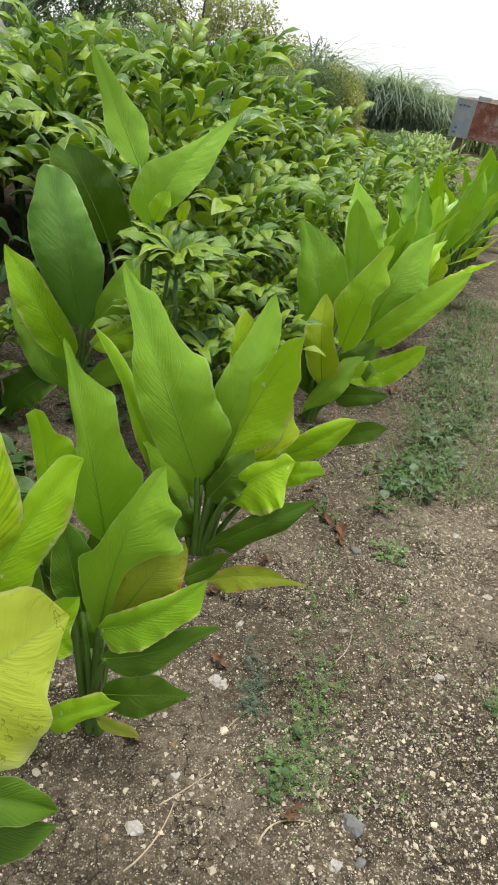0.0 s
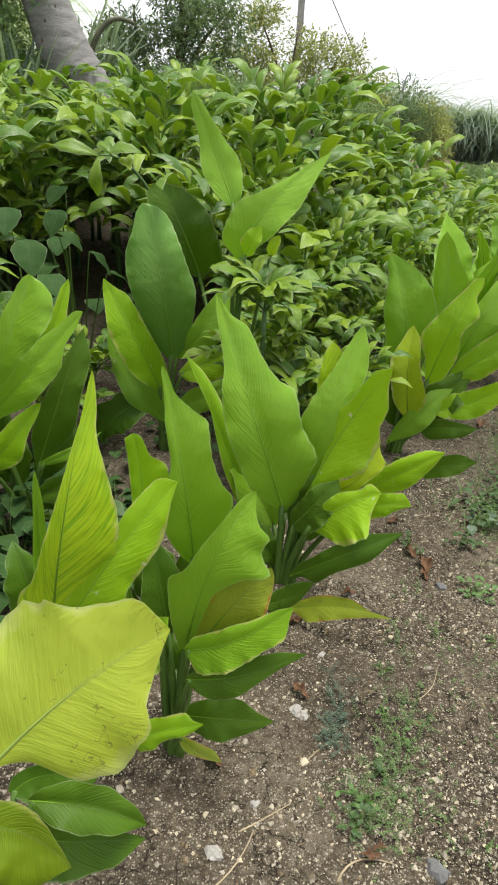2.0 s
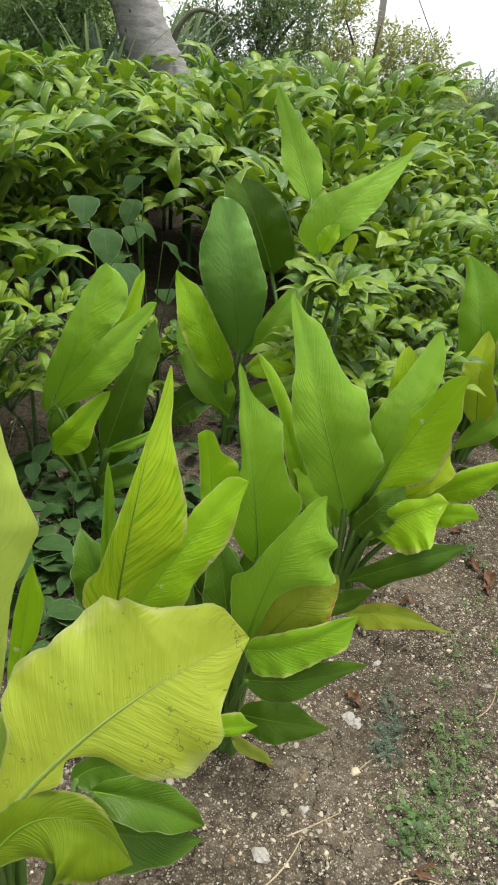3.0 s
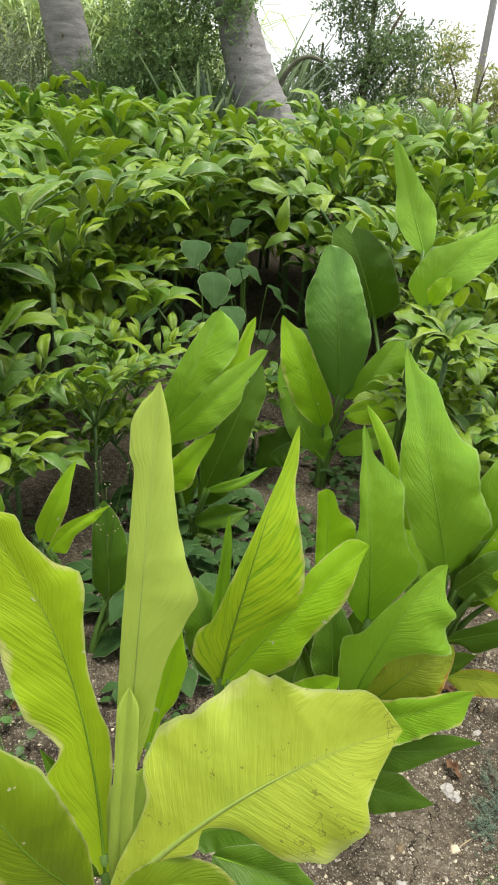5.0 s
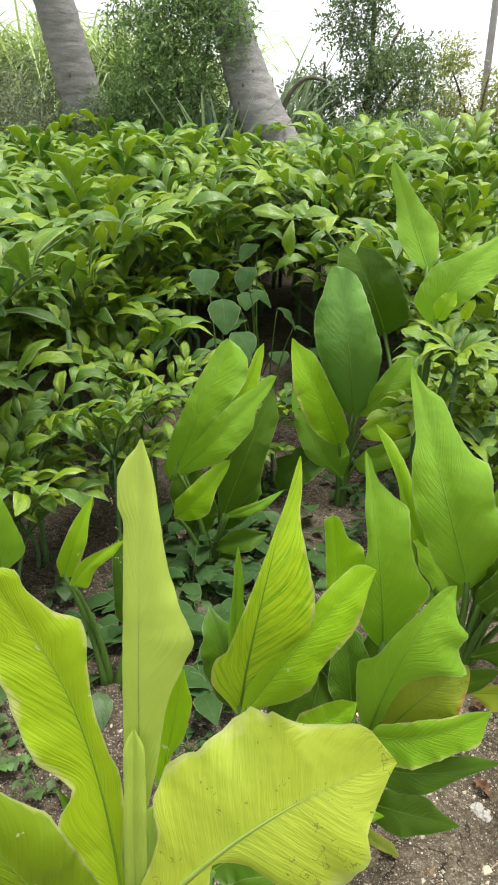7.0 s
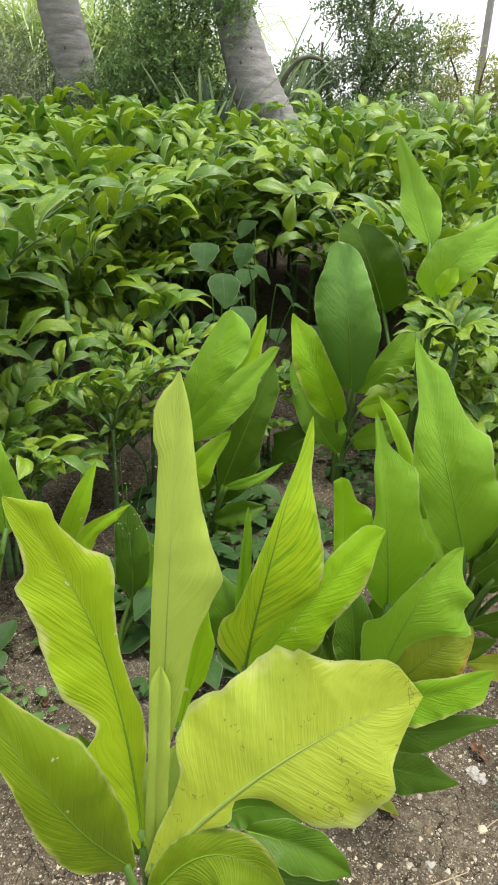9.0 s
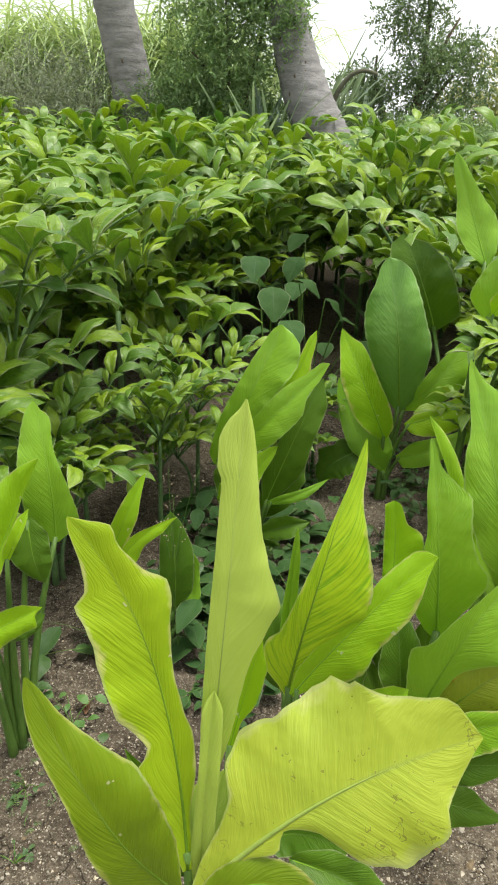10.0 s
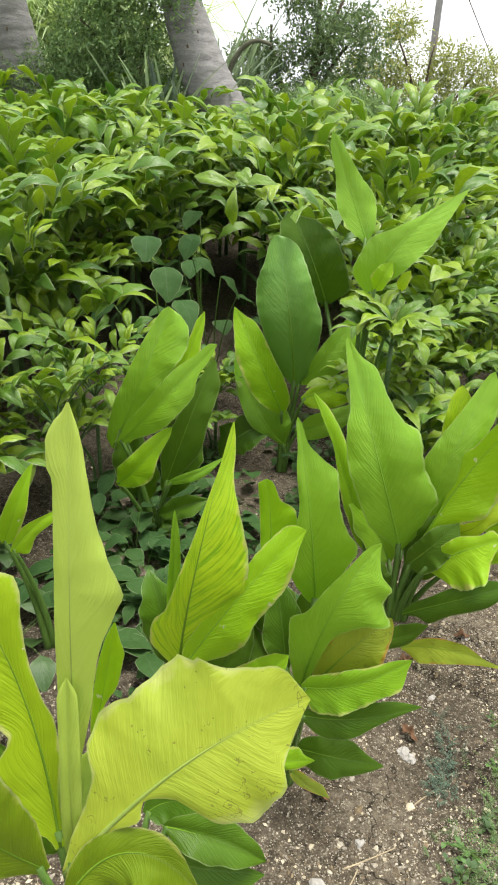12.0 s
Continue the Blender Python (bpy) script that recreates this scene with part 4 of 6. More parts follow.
def leaflet_mesh(seed, along=10, half=3):
    """A leaflet 1 long, drooping to its tip, with its face up and its foot at the origin."""
    rng = random.Random(seed)
    v, f, uv, _ = blade_shape((0, 0, 0), (0.50, rng.uniform(-0.07, 0.07), rng.uniform(0.14, 0.23)), (0.92, rng.uniform(-0.14, 0.14), rng.uniform(-0.22, 0.04)),
                              rng.uniform(0.32, 0.40), (0, 0, 1), rng, fold=rng.uniform(0.25, 0.8), wave=0.08, along=along, half=half, bulge=rng.uniform(0.50, 0.60), curl=rng.uniform(0.2, 0.7), tipness=0.1, blunt=rng.choice((0.0, 0.2, 0.3)))
    return mesh_of("leaflet", v, f, YAM, uv)


LEAFLETS = [leaflet_mesh(40 + i) for i in range(7)]
LEAFLETS_FAR = [leaflet_mesh(60 + i, 5, 2) for i in range(4)]


def leaflet_pose(p, out, side, up, length, tilt, roll):
    """Lies at p, points along out turned towards side."""
    x = unit(out)
    z = unit(np.asarray(up, float) - x * (np.asarray(up, float) @ x))
    y = np.cross(z, x)
    m = Matrix(((x[0], y[0], z[0], p[0]), (x[1], y[1], z[1], p[1]), (x[2], y[2], z[2], p[2]), (0, 0, 0, 1)))
    return m @ pose(0, 0, 0, roll, tilt, 0) @ Matrix.Diagonal((length, length, length, 1))


def yam_crown(rng, height, spread, arms_n=6):
    """The forked rachises of one leaf: lines, and for each the leaflets' poses, in the plant's own space."""
    arms = []
    a0 = rng.uniform(0, 360)
    for i in range(arms_n):
        az = a0 + i * 360 / arms_n + rng.uniform(-16, 16)
        out = direction(az, 0)
        reach = spread * rng.uniform(0.85, 1.2)
        rise = rng.uniform(0.4, 0.95)
        start = np.array([0, 0, height])
        end = start + out * reach * (1.05 - 0.3 * rise) + np.array([0, 0, reach * rise])
        bend = (start + end) / 2 + np.array([0, 0, reach * rng.uniform(0.10, 0.2)])
        line = curve3(start, bend, end, 10)
        tang = np.gradient(line, axis=0)
        leaves = []
        for k in (2, 3, 5, 6, 8, 9):
            t = unit(tang[k])
            side = unit(np.cross((0, 0, 1), t))
            size = rng.uniform(0.15, 0.235) * (0.8 if k == 2 else 1.0 if k < 9 else 1.1)
            for sg in ((-1, 1) if k < 9 else (0,)):
                if rng.random() < (0.35 if k == 2 else 0.05) and k < 9:
                    continue
                aim = unit(t * rng.uniform(0.9, 1.25) + side * sg + np.array([0, 0, rng.uniform(0.05, 0.65)])) if sg else t
                up = unit(np.array([0, 0, 0.6]) + 0.7 * np.cross(t, side) + 0.45 * side * rng.uniform(-1, 1))
                leaves.append((rng.randrange(7), leaflet_pose(line[k], aim, side, up, size, rng.uniform(-14, 10), rng.uniform(-32, 32))))
        arms.append((line, leaves))
    return arms


def yam_stems(height, low):
    """Foot, top and width of the main stalk and of a shorter side stalk."""
    return [((0.0, 0.0), (0.0, 0.0), height, 1.0), ((0.05, -0.04), low, height * 0.56, 0.8)]


def yam_plant(seed, height, spread):
    """A near plant: two mottled stalks, their rachises and each leaflet on its own."""
    rng = random.Random(seed)
    plant = thing("elephant_yam_plant", 0, 0, 0, "dark green elephant yam with glossy divided leaves on a stalk", "yam plant", "yam plants in the field")
    for foot, top, h, size in yam_stems(height, (0.16, -0.10)):
        v, f = tube(curve3((*foot, -0.02), (foot[0], foot[1], h * 0.5), (*top, h + 0.01), 8), np.linspace(0.02, 0.012, 8) * size, 8)
        part("stalk", mesh_of("stalk", v, f, YAM_STALK), plant, "pale mottled green stalk")
        for line, leaves in yam_crown(rng, h, spread * size, 8 if size == 1.0 else 6):
            line = line + np.array([*top, 0])
            v, f = tube(line, np.linspace(0.008, 0.003, len(line)), 6)
            arm = part("rachis", mesh_of("rachis", v, f, YAM_STALK), plant)
            for k, m in leaves:
                lf = new("leaflet", LEAFLETS[k])
                lf.parent = arm
                lf.matrix_basis = Matrix.Translation((*top, 0)) @ m
    return plant


def yam_far(seed, height, spread):
    """A plant further off: its leaflets joined into one crown."""
    rng = random.Random(seed)
    plant = thing("elephant_yam_plant", 0, 0, 0, "green elephant yam in the dense far canopy", "yam plant", "yam plants in the field")
    verts, faces, uvs = [], [], []
    data = []
    for me in LEAFLETS_FAR:
        uv = {lp.vertex_index: tuple(d.uv) for lp, d in zip(me.loops, me.uv_layers[0].data)}
        data.append(([q.co.copy() for q in me.vertices], [tuple(p.vertices) for p in me.polygons], [uv[i] for i in range(len(me.vertices))]))
    for foot, top, h, size in yam_stems(height, (-0.15, 0.12)):
        v, f = tube([(*foot, -0.02), (foot[0], foot[1], h * 0.5), (*top, h)], [0.018, 0.014, 0.011], 6)
        part("stalk", mesh_of("stalk", v, f, YAM_STALK), plant)
        shift = Matrix.Translation((*top, 0))
        for line, leaves in yam_crown(rng, h, spread * size, 7 if size == 1.0 else 6):
            for k, m in leaves:
                cv, cf, cu = data[k % 4]
                base = len(verts)
                mm = shift @ m
                verts += [mm @ q for q in cv]
                uvs += cu
                faces += [tuple(i + base for i in p) for p in cf]
    part("crown", mesh_of("crown", verts, faces, YAM, uvs), plant)
    return plant


near_kinds = [yam_plant(100 + i, (0.70, 0.78, 0.64, 0.73)[i], (0.46, 0.50, 0.44, 0.48)[i]) for i in range(4)]
far_kinds = [yam_far(200 + i, (0.70, 0.64, 0.74, 0.67)[i], (0.46, 0.48, 0.46, 0.44)[i]) for i in range(4)]
used = set()


def plant_yam(kind_list, k, x, y, z, turn, size):
    src = kind_list[k]
    m = pose(x, y, z, 0, 0, turn)
    if src.name not in used:
        used.add(src.name)
        src.matrix_basis = m @ Matrix.Scale(size, 4)
        return src
    ob = copy_thing(src, m)
    ob.scale = (size, size, size)
    return ob


near_count = 0
for gi in range(-16, 24):
    for gj in range(0, 26):
        lon = gi * 0.42 + (0.21 if gj % 2 else 0.0)
        off = (1.56 if lon < 1.05 else 1.05 if lon < 1.7 else 0.66) + gj * 0.38
        p = ROW_AT + ROW_ALONG * (lon + yam_rng.uniform(-0.09, 0.09)) + ROW_LEFT * (off + yam_rng.uniform(-0.09, 0.09))
        x, y = p
        turn, size, k = yam_rng.uniform(0, 360), yam_rng.uniform(0.86, 1.14), yam_rng.randrange(4)
        if y > bank_line(x) or y < 0.7 or x < -5.4 or x > 3.9:
            continue
        k0 = max(0.0, min(1.0, (y - 2.0) / 1.2))
        if math.hypot(x + 0.90 + 0.30 * k0, y - 2.0 - 1.2 * k0) < 0.60:      # the shaded hollow in the canopy
            continue
        if abs(math.degrees(math.atan2(x + 0.25, y + 0.6)) + 12) > 45:
            continue
        size *= 1.0 - 0.26 * min(1.0, max(0.0, (x + 0.3) / 1.6))      # lower towards the open end
        if gj == 0:
            size *= 0.9
        if y < 3.3 and gj < 1 and near_count < 14:
            plant_yam(near_kinds, k, x, y, ground_height(x, y), turn, size)
            near_count += 1
        else:
            plant_yam(far_kinds, k, x, y, ground_height(x, y), turn, size)

# lower, younger plants fill the field's front edge
for lon, off, size in [(-1.55, 1.45, 0.62), (-1.2, 1.30, 0.66), (-0.9, 1.45, 0.58), (-0.62, 1.28, 0.62), (-0.35, 1.42, 0.55), (-0.1, 1.25, 0.60), (0.12, 1.42, 0.55), (0.35, 1.28, 0.50), (0.62, 1.40, 0.50), (0.9, 1.30, 0.42), (1.15, 1.25, 0.45), (1.30, 0.52, 0.52), (1.40, 0.30, 0.55),
                       (1.62, 0.60, 0.60), (1.95, 0.46, 0.52), (2.3, 0.48, 0.55), (2.75, 0.45, 0.52), (3.2, 0.45, 0.55), (3.7, 0.45, 0.5), (4.2, 0.45, 0.5), (4.8, 0.45, 0.5)]:
    x, y = ROW_AT + ROW_ALONG * lon + ROW_LEFT * off
    k = yam_rng.randrange(4)
    plant_yam(near_kinds if lon < 1.2 else far_kinds, k, x, y, ground_height(x, y), yam_rng.uniform(0, 360), size)

sprig = yam_plant(333, 0.98, 0.15)
sprig.matrix_basis = pose(-0.14, 2.24, ground_height(-0.14, 2.24), 0, 0, 20) @ Matrix.Scale(0.72, 4)

# one arm that reaches out over the hollow, with a broad pale leaflet hanging from its end
reach = thing("elephant_yam_plant", -0.72, 3.02, ground_height(-0.72, 3.02), "elephant yam with a pale leaflet drooping over a dark hollow", "yam plant", "yam plants in the field")
v, f = tube(curve3((0, 0, -0.02), (0.01, 0, 0.45), (0, 0, 0.92), 8), np.linspace(0.02, 0.012, 8), 8)
part("stalk", mesh_of("stalk", v, f, YAM_STALK), reach, "pale mottled green stalk")
arm_line = curve3((0, 0, 0.91), (-0.10, -0.07, 1.06), (-0.20, -0.14, 1.09), 10)
v, f = tube(arm_line, np.linspace(0.008, 0.003, 10), 6)
arm = part("rachis", mesh_of("rachis", v, f, YAM_STALK), reach)
for k, i, az, el, size, roll in [(9, 2, -95, -78, 0.17, 8), (9, 1, 190, 5, 0.20, -10), (7, 4, -40, 10, 0.19, 14), (6, 0, 130, 12, 0.20, -8), (4, 3, -70, 8, 0.18, 5), (3, 5, 100, 20, 0.2, 0)]:
    lf = new("leaflet", LEAFLETS[i])
    lf.parent = arm
    lf.matrix_basis = leaflet_pose(arm_line[k], direction(az, el), None, (0, -0.6, 0.8), size, 0, roll)


# ---- ground ----
def soil_material():
    m, nt, out = nodes_of("gravelly_soil")
    a = noise_tex(nt, 1.6, 4.0)
    b = noise_tex(nt, 42.0, 5.0, 0.7)
    fine = noise_tex(nt, 260.0, 4.0, 0.75)
    tc = nt.nodes.new("ShaderNodeTexCoord")
    vo = nt.nodes.new("ShaderNodeTexVoronoi")
    vo.inputs["Scale"].default_value = 210.0
    nt.links.new(tc.outputs["Object"], vo.inputs["Vector"])
    mixed = maths(nt, "ADD", maths(nt, "MULTIPLY", a, 0.36), maths(nt, "MULTIPLY_ADD", b, 0.34, maths(nt, "MULTIPLY", fine, 0.30)))
    col = ramp(nt, mixed, [(0.39, (0.018, 0.014, 0.010)), (0.50, (0.098, 0.079, 0.055)), (0.60, (0.24, 0.203, 0.147))])
    cell = nt.nodes.new("ShaderNodeSeparateColor")      # each crumb of grit has its own tone
    nt.links.new(vo.outputs["Color"], cell.inputs[0])
    pick = maths(nt, "MULTIPLY", maths(nt, "GREATER_THAN", cell.outputs[0], 0.60), maths(nt, "LESS_THAN", vo.outputs["Distance"], 0.50))
    col = mix(nt, maths(nt, "MULTIPLY", pick, 0.75), col, ramp(nt, cell.outputs[1], [(0.0, (0.10, 0.083, 0.058)), (0.6, (0.26, 0.228, 0.170)), (1.0, (0.46, 0.42, 0.33))]))
    # drying cracks
    cr = nt.nodes.new("ShaderNodeTexVoronoi")
    cr.feature = "DISTANCE_TO_EDGE"
    cr.inputs["Scale"].default_value = 9.0
    shake = nt.nodes.new("ShaderNodeVectorMath")
    shake.operation = "ADD"
    nt.links.new(tc.outputs["Object"], shake.inputs[0])
    jit = nt.nodes.new("ShaderNodeTexNoise")
    jit.inputs["Scale"].default_value, jit.inputs["Detail"].default_value = 16.0, 4.0
    nt.links.new(tc.outputs["Object"], jit.inputs[0])
    sc = nt.nodes.new("ShaderNodeVectorMath")
    sc.operation = "SCALE"
    sc.inputs["Scale"].default_value = 0.16
    nt.links.new(jit.outputs[1], sc.inputs[0])
    nt.links.new(sc.outputs[0], shake.inputs[1])
    nt.links.new(shake.outputs[0], cr.inputs["Vector"])
    crack = maths(nt, "MULTIPLY", maths(nt, "LESS_THAN", cr.outputs["Distance"], 0.022), maths(nt, "GREATER_THAN", noise_tex(nt, 3.5, 2.0), 0.50))
    col = mix(nt, maths(nt, "MULTIPLY", crack, 0.75), col, (0.018, 0.014, 0.010))
    h = maths(nt, "ADD", maths(nt, "MULTIPLY_ADD", fine, 0.6, b), maths(nt, "MULTIPLY", vo.outputs["Distance"], -0.45))
    h = maths(nt, "ADD", h, maths(nt, "MULTIPLY", crack, -0.8))
    principled(nt, out, col, 0.95, bump(nt, h, 1.0, 0.012), 0.12)
    return m


SOIL = soil_material()


def sheet(xs, ys):
    verts = [(x, y, ground_height(x, y)) for y in ys for x in xs]
    n = len(xs)
    faces = [(j * n + i, j * n + i + 1, (j + 1) * n + i + 1, (j + 1) * n + i) for j in range(len(ys) - 1) for i in range(n - 1)]
    return verts, faces


xs = np.concatenate([[-600, -200, -60, -25, -14], np.arange(-9, -2, 0.5), np.arange(-2, -1.3, 0.06), np.arange(-1.3, 1.6, 0.025), np.arange(1.6, 3.5, 0.06), np.arange(3.5, 9, 0.5), [14, 25, 60, 200, 600]])
ys = np.concatenate([[-600, -100, -20, -6, -3, -1.5], np.arange(-0.6, 0.4, 0.06), np.arange(0.4, 3.0, 0.025), np.arange(3.0, 4.2, 0.06), np.arange(4.2, 10, 0.2), np.arange(10, 20, 1.0), [30, 60, 200, 600, 1500]])
v, f = sheet(xs, ys)
tagged(new("ground", mesh_of("ground", v, f, SOIL)), "dry brown gravelly soil path and field", "ground", kind="structure")

PEBBLE = plain_material("pale_pebble", (0.20, 0.172, 0.130), (0.48, 0.435, 0.345), 60, 0.9, 0.3, island=True, spec=0.15)
CRUMB = plain_material("soil_crumb", (0.060, 0.044, 0.029), (0.205, 0.165, 0.112), 50, 0.95, 0.5, island=True, spec=0.1)


G5 = (1 + 5 ** 0.5) / 2
ICO = np.array([(-1, G5, 0), (1, G5, 0), (-1, -G5, 0), (1, -G5, 0), (0, -1, G5), (0, 1, G5), (0, -1, -G5), (0, 1, -G5), (G5, 0, -1), (G5, 0, 1), (-G5, 0, -1), (-G5, 0, 1)]) / 1.902
ICO_F = ((0, 11, 5), (0, 5, 1), (0, 1, 7), (0, 7, 10), (0, 10, 11), (1, 5, 9), (5, 11, 4), (11, 10, 2), (10, 7, 6), (7, 1, 8), (3, 9, 4), (3, 4, 2), (3, 2, 6), (3, 6, 8), (3, 8, 9), (4, 9, 5), (2, 4, 11), (6, 2, 10), (8, 6, 7), (9, 8, 1))


def pebble(x, y, z, r, rng, flat=0.6):
    """A small worn stone pulled out of shape."""
    a = rng.uniform(0, 6.28)
    ca, sa = math.cos(a), math.sin(a)
    ex, ey = r * rng.uniform(0.8, 1.45), r * rng.uniform(0.7, 1.05)
    verts = []
    for dx, dy, dz in ICO:
        k = rng.uniform(0.78, 1.16)
        px, py = dx * k * ex, dy * k * ey
        verts.append((x + ca * px - sa * py, y + sa * px + ca * py, z + dz * k * r * flat))
    return verts, ICO_F


def on_path(rng, bare=0.0):
    """A place on the open ground beside the row."""
    while True:
        x, y = rng.uniform(-1.7, 3.0), rng.uniform(0.2, 6.0)
        if x > 0.6 + 0.52 * y:
            continue
        if rng.random() > 1.2 / (0.6 + 0.22 * y * y) + 0.07:
            continue
        d = (np.array([x, y]) - ROW_AT) @ ROW_LEFT
        mask = 0.50 + 0.9 * noise.noise(Vector((x * 2.6, y * 2.6, 7))) + 0.55 * noise.noise(Vector((x * 8, y * 8, 2)))
        mask = mask * (0.35 if d > 0.3 else 1.0) + 0.45 * max(0.0, min(1.0, (-d - 0.25) / 0.4)) - 0.10      # thicker away from the row
        if d < 1.3 and rng.random() < max(0.06, mask) + bare * (0.3 if d > 0.3 else 1.0):
            return x, y


OCTA = np.array([(1, 0, 0), (0, 1, 0), (-1, 0, 0), (0, -1, 0), (0, 0, 1), (0, 0, -1)], float)
OCTA_F = ((0, 1, 4), (1, 2, 4), (2, 3, 4), (3, 0, 4), (1, 0, 5), (2, 1, 5), (3, 2, 5), (0, 3, 5))


def rubble(name, seed, count, form, form_faces, least, power, most, sink, material, bare):
    """Many broken bits of stone or soil, each turned and pulled out of shape, in one mesh."""
    rng = random.Random(seed)
    nr = np.random.default_rng(seed)
    at = np.empty((count, 3))
    for i in range(count):
        x, y = on_path(rng, bare)
        at[i] = x, y, ground_height(x, y)
    r = np.minimum(most, least * nr.random(count) ** -power)
    v = np.repeat(form[None], count, 0) * nr.uniform(0.55, 1.25, (count, len(form), 1))
    v = v * nr.uniform((0.75, 0.6, 0.45), (1.45, 1.05, 0.85), (count, 3))[:, None, :]
    a, b = nr.uniform(0, 6.283, count), nr.uniform(-0.6, 0.6, count)
    cb, sb = np.cos(b)[:, None], np.sin(b)[:, None]
    x, z = v[..., 0] * cb - v[..., 2] * sb, v[..., 0] * sb + v[..., 2] * cb
    ca, sa = np.cos(a)[:, None], np.sin(a)[:, None]
    v = np.stack([x * ca - v[..., 1] * sa, x * sa + v[..., 1] * ca, z], -1) * r[:, None, None]
    v += at[:, None, :]
    v[..., 2] -= (r * sink)[:, None]
    f = (np.array(form_faces)[None] + (np.arange(count) * len(form))[:, None, None]).reshape(-1, 3)
    me = bpy.data.meshes.new(name)
    me.from_pydata(v.reshape(-1, 3).tolist(), [], f.tolist())
    me.materials.append(material)
    me.update()
    return me


tagged(new("gravel", rubble("gravel", 9, 82000, OCTA, OCTA_F, 0.0015, 0.40, 0.0075, 0.0, PEBBLE, 0.0)), "pale crushed gravel scattered over brown soil", "gravel", kind="stuff")
tagged(new("coarse_gravel", rubble("coarse_gravel", 10, 6000, ICO, ICO_F, 0.0030, 0.32, 0.0115, 0.15, PEBBLE, 0.0)), "larger broken pale pebbles bedded in brown soil", "gravel", kind="stuff")
tagged(new("soil_crumbs", rubble("soil_crumbs", 11, 36000, OCTA, OCTA_F, 0.0028, 0.32, 0.014, 0.2, CRUMB, 0.5)), "crumbs and clods of dry brown soil", "soil", kind="stuff")


# ---- background trees and bank growth ----
BARK = plain_material("palm_bark", (0.12, 0.115, 0.11), (0.30, 0.29, 0.28), 6, 0.9, 0.7, 0.02, stretch=(1.2, 1.2, 4.5))
TWIG = plain_material("brown_twig", (0.06, 0.045, 0.03), (0.15, 0.115, 0.08), 14, 0.9, 0.3)
FROND = plain_material("frond_stem", (0.06, 0.065, 0.04), (0.14, 0.14, 0.09), 10, 0.8, 0.3)
CONCRETE = plain_material("weathered_concrete", (0.28, 0.28, 0.27), (0.46, 0.455, 0.44), 6, 0.9, 0.3)
BUSH_DARK = plain_material("bush_leaf_dark", (0.10, 0.168, 0.08), (0.20, 0.28, 0.145), 3, 0.55, 0.1, sheer=0.42, island=True)
BUSH_MID = plain_material("bush_leaf_green", (0.12, 0.215, 0.085), (0.25, 0.36, 0.165), 3, 0.55, 0.1, sheer=0.42, island=True)
# dusty grey-green, paled further so the colour includes distance haze
BUSH_GREY = plain_material("bush_leaf_dusty_hazed", (0.17, 0.205, 0.135), (0.30, 0.345, 0.235), 3, 0.6, 0.1, sheer=0.25, island=True)
BUSH_LIGHT = plain_material("bush_leaf_yellowish", (0.22, 0.27, 0.09), (0.40, 0.43, 0.17), 3, 0.55, 0.1, sheer=0.4, island=True)
CANE = plain_material("cane_blade", (0.17, 0.25, 0.19), (0.33, 0.42, 0.34), 3, 0.5, 0.1, sheer=0.5, island=True)
# light cane green, lightened and dulled in place of haze
CANE_GREEN = plain_material("cane_blade_hazed", (0.27, 0.38, 0.17), (0.46, 0.57, 0.32), 3, 0.5, 0.1, sheer=0.35, island=True)


def leaf_cloud(blobs, count, size, rng, gap=0.0):
    """Small bent leaves, in sprays, filling a set of (centre, radii) lobes unevenly."""
    r_np = np.random.RandomState(rng.randrange(10 ** 6))
    weights = np.array([b[1][0] * b[1][1] * b[1][2] for b in blobs]) ** 0.8
    per = np.maximum(8, (count / 9 * weights / weights.sum()).astype(int))
    c = np.concatenate([np.repeat([b[0]], n, 0) for b, n in zip(blobs, per)]).astype(float)
    r = np.concatenate([np.repeat([b[1]], n, 0) for b, n in zip(blobs, per)]).astype(float)
    n = len(c)

    def normed(v):
        return v / np.maximum(np.linalg.norm(v, axis=-1, keepdims=True), 1e-6)

    d = normed(r_np.normal(size=(n, 3)))
    p = c + d * r * r_np.uniform(0.1, 1.12, (n, 1)) ** 0.55
    if gap:
        keep = np.array([noise.noise(Vector(q * 2.6)) < gap for q in p])
        p, d = p[keep], d[keep]
        n = len(p)
    stem = normed(d + r_np.uniform((-0.6, -0.6, -0.9), (0.6, 0.6, 0.4), (n, 3)))
    k = np.arange(9)
    q = (p[:, None] + stem[:, None] * (size * (k - 4) * 0.6)[None, :, None]).reshape(-1, 3)
    stem = np.repeat(stem, 9, 0)
    a = normed(np.cross(stem, r_np.uniform(-1, 1, stem.shape)) + stem * 0.4)
    b = normed(np.cross(a, r_np.uniform(-1, 1, stem.shape)))
    l, w = size * r_np.uniform(0.9, 1.8, (len(q), 1)), size * r_np.uniform(0.16, 0.28, (len(q), 1))
    lift = np.cross(a, b) * w * 0.4
    verts = np.stack([q, q + a * l * 0.5 + b * w + lift, q + a * l, q + a * l * 0.5 - b * w + lift], 1).reshape(-1, 3)
    i = 4 * np.arange(len(q))
    faces = np.concatenate([np.stack([i, i + 1, i + 2], 1), np.stack([i, i + 2, i + 3], 1)]).tolist()
    return verts, faces


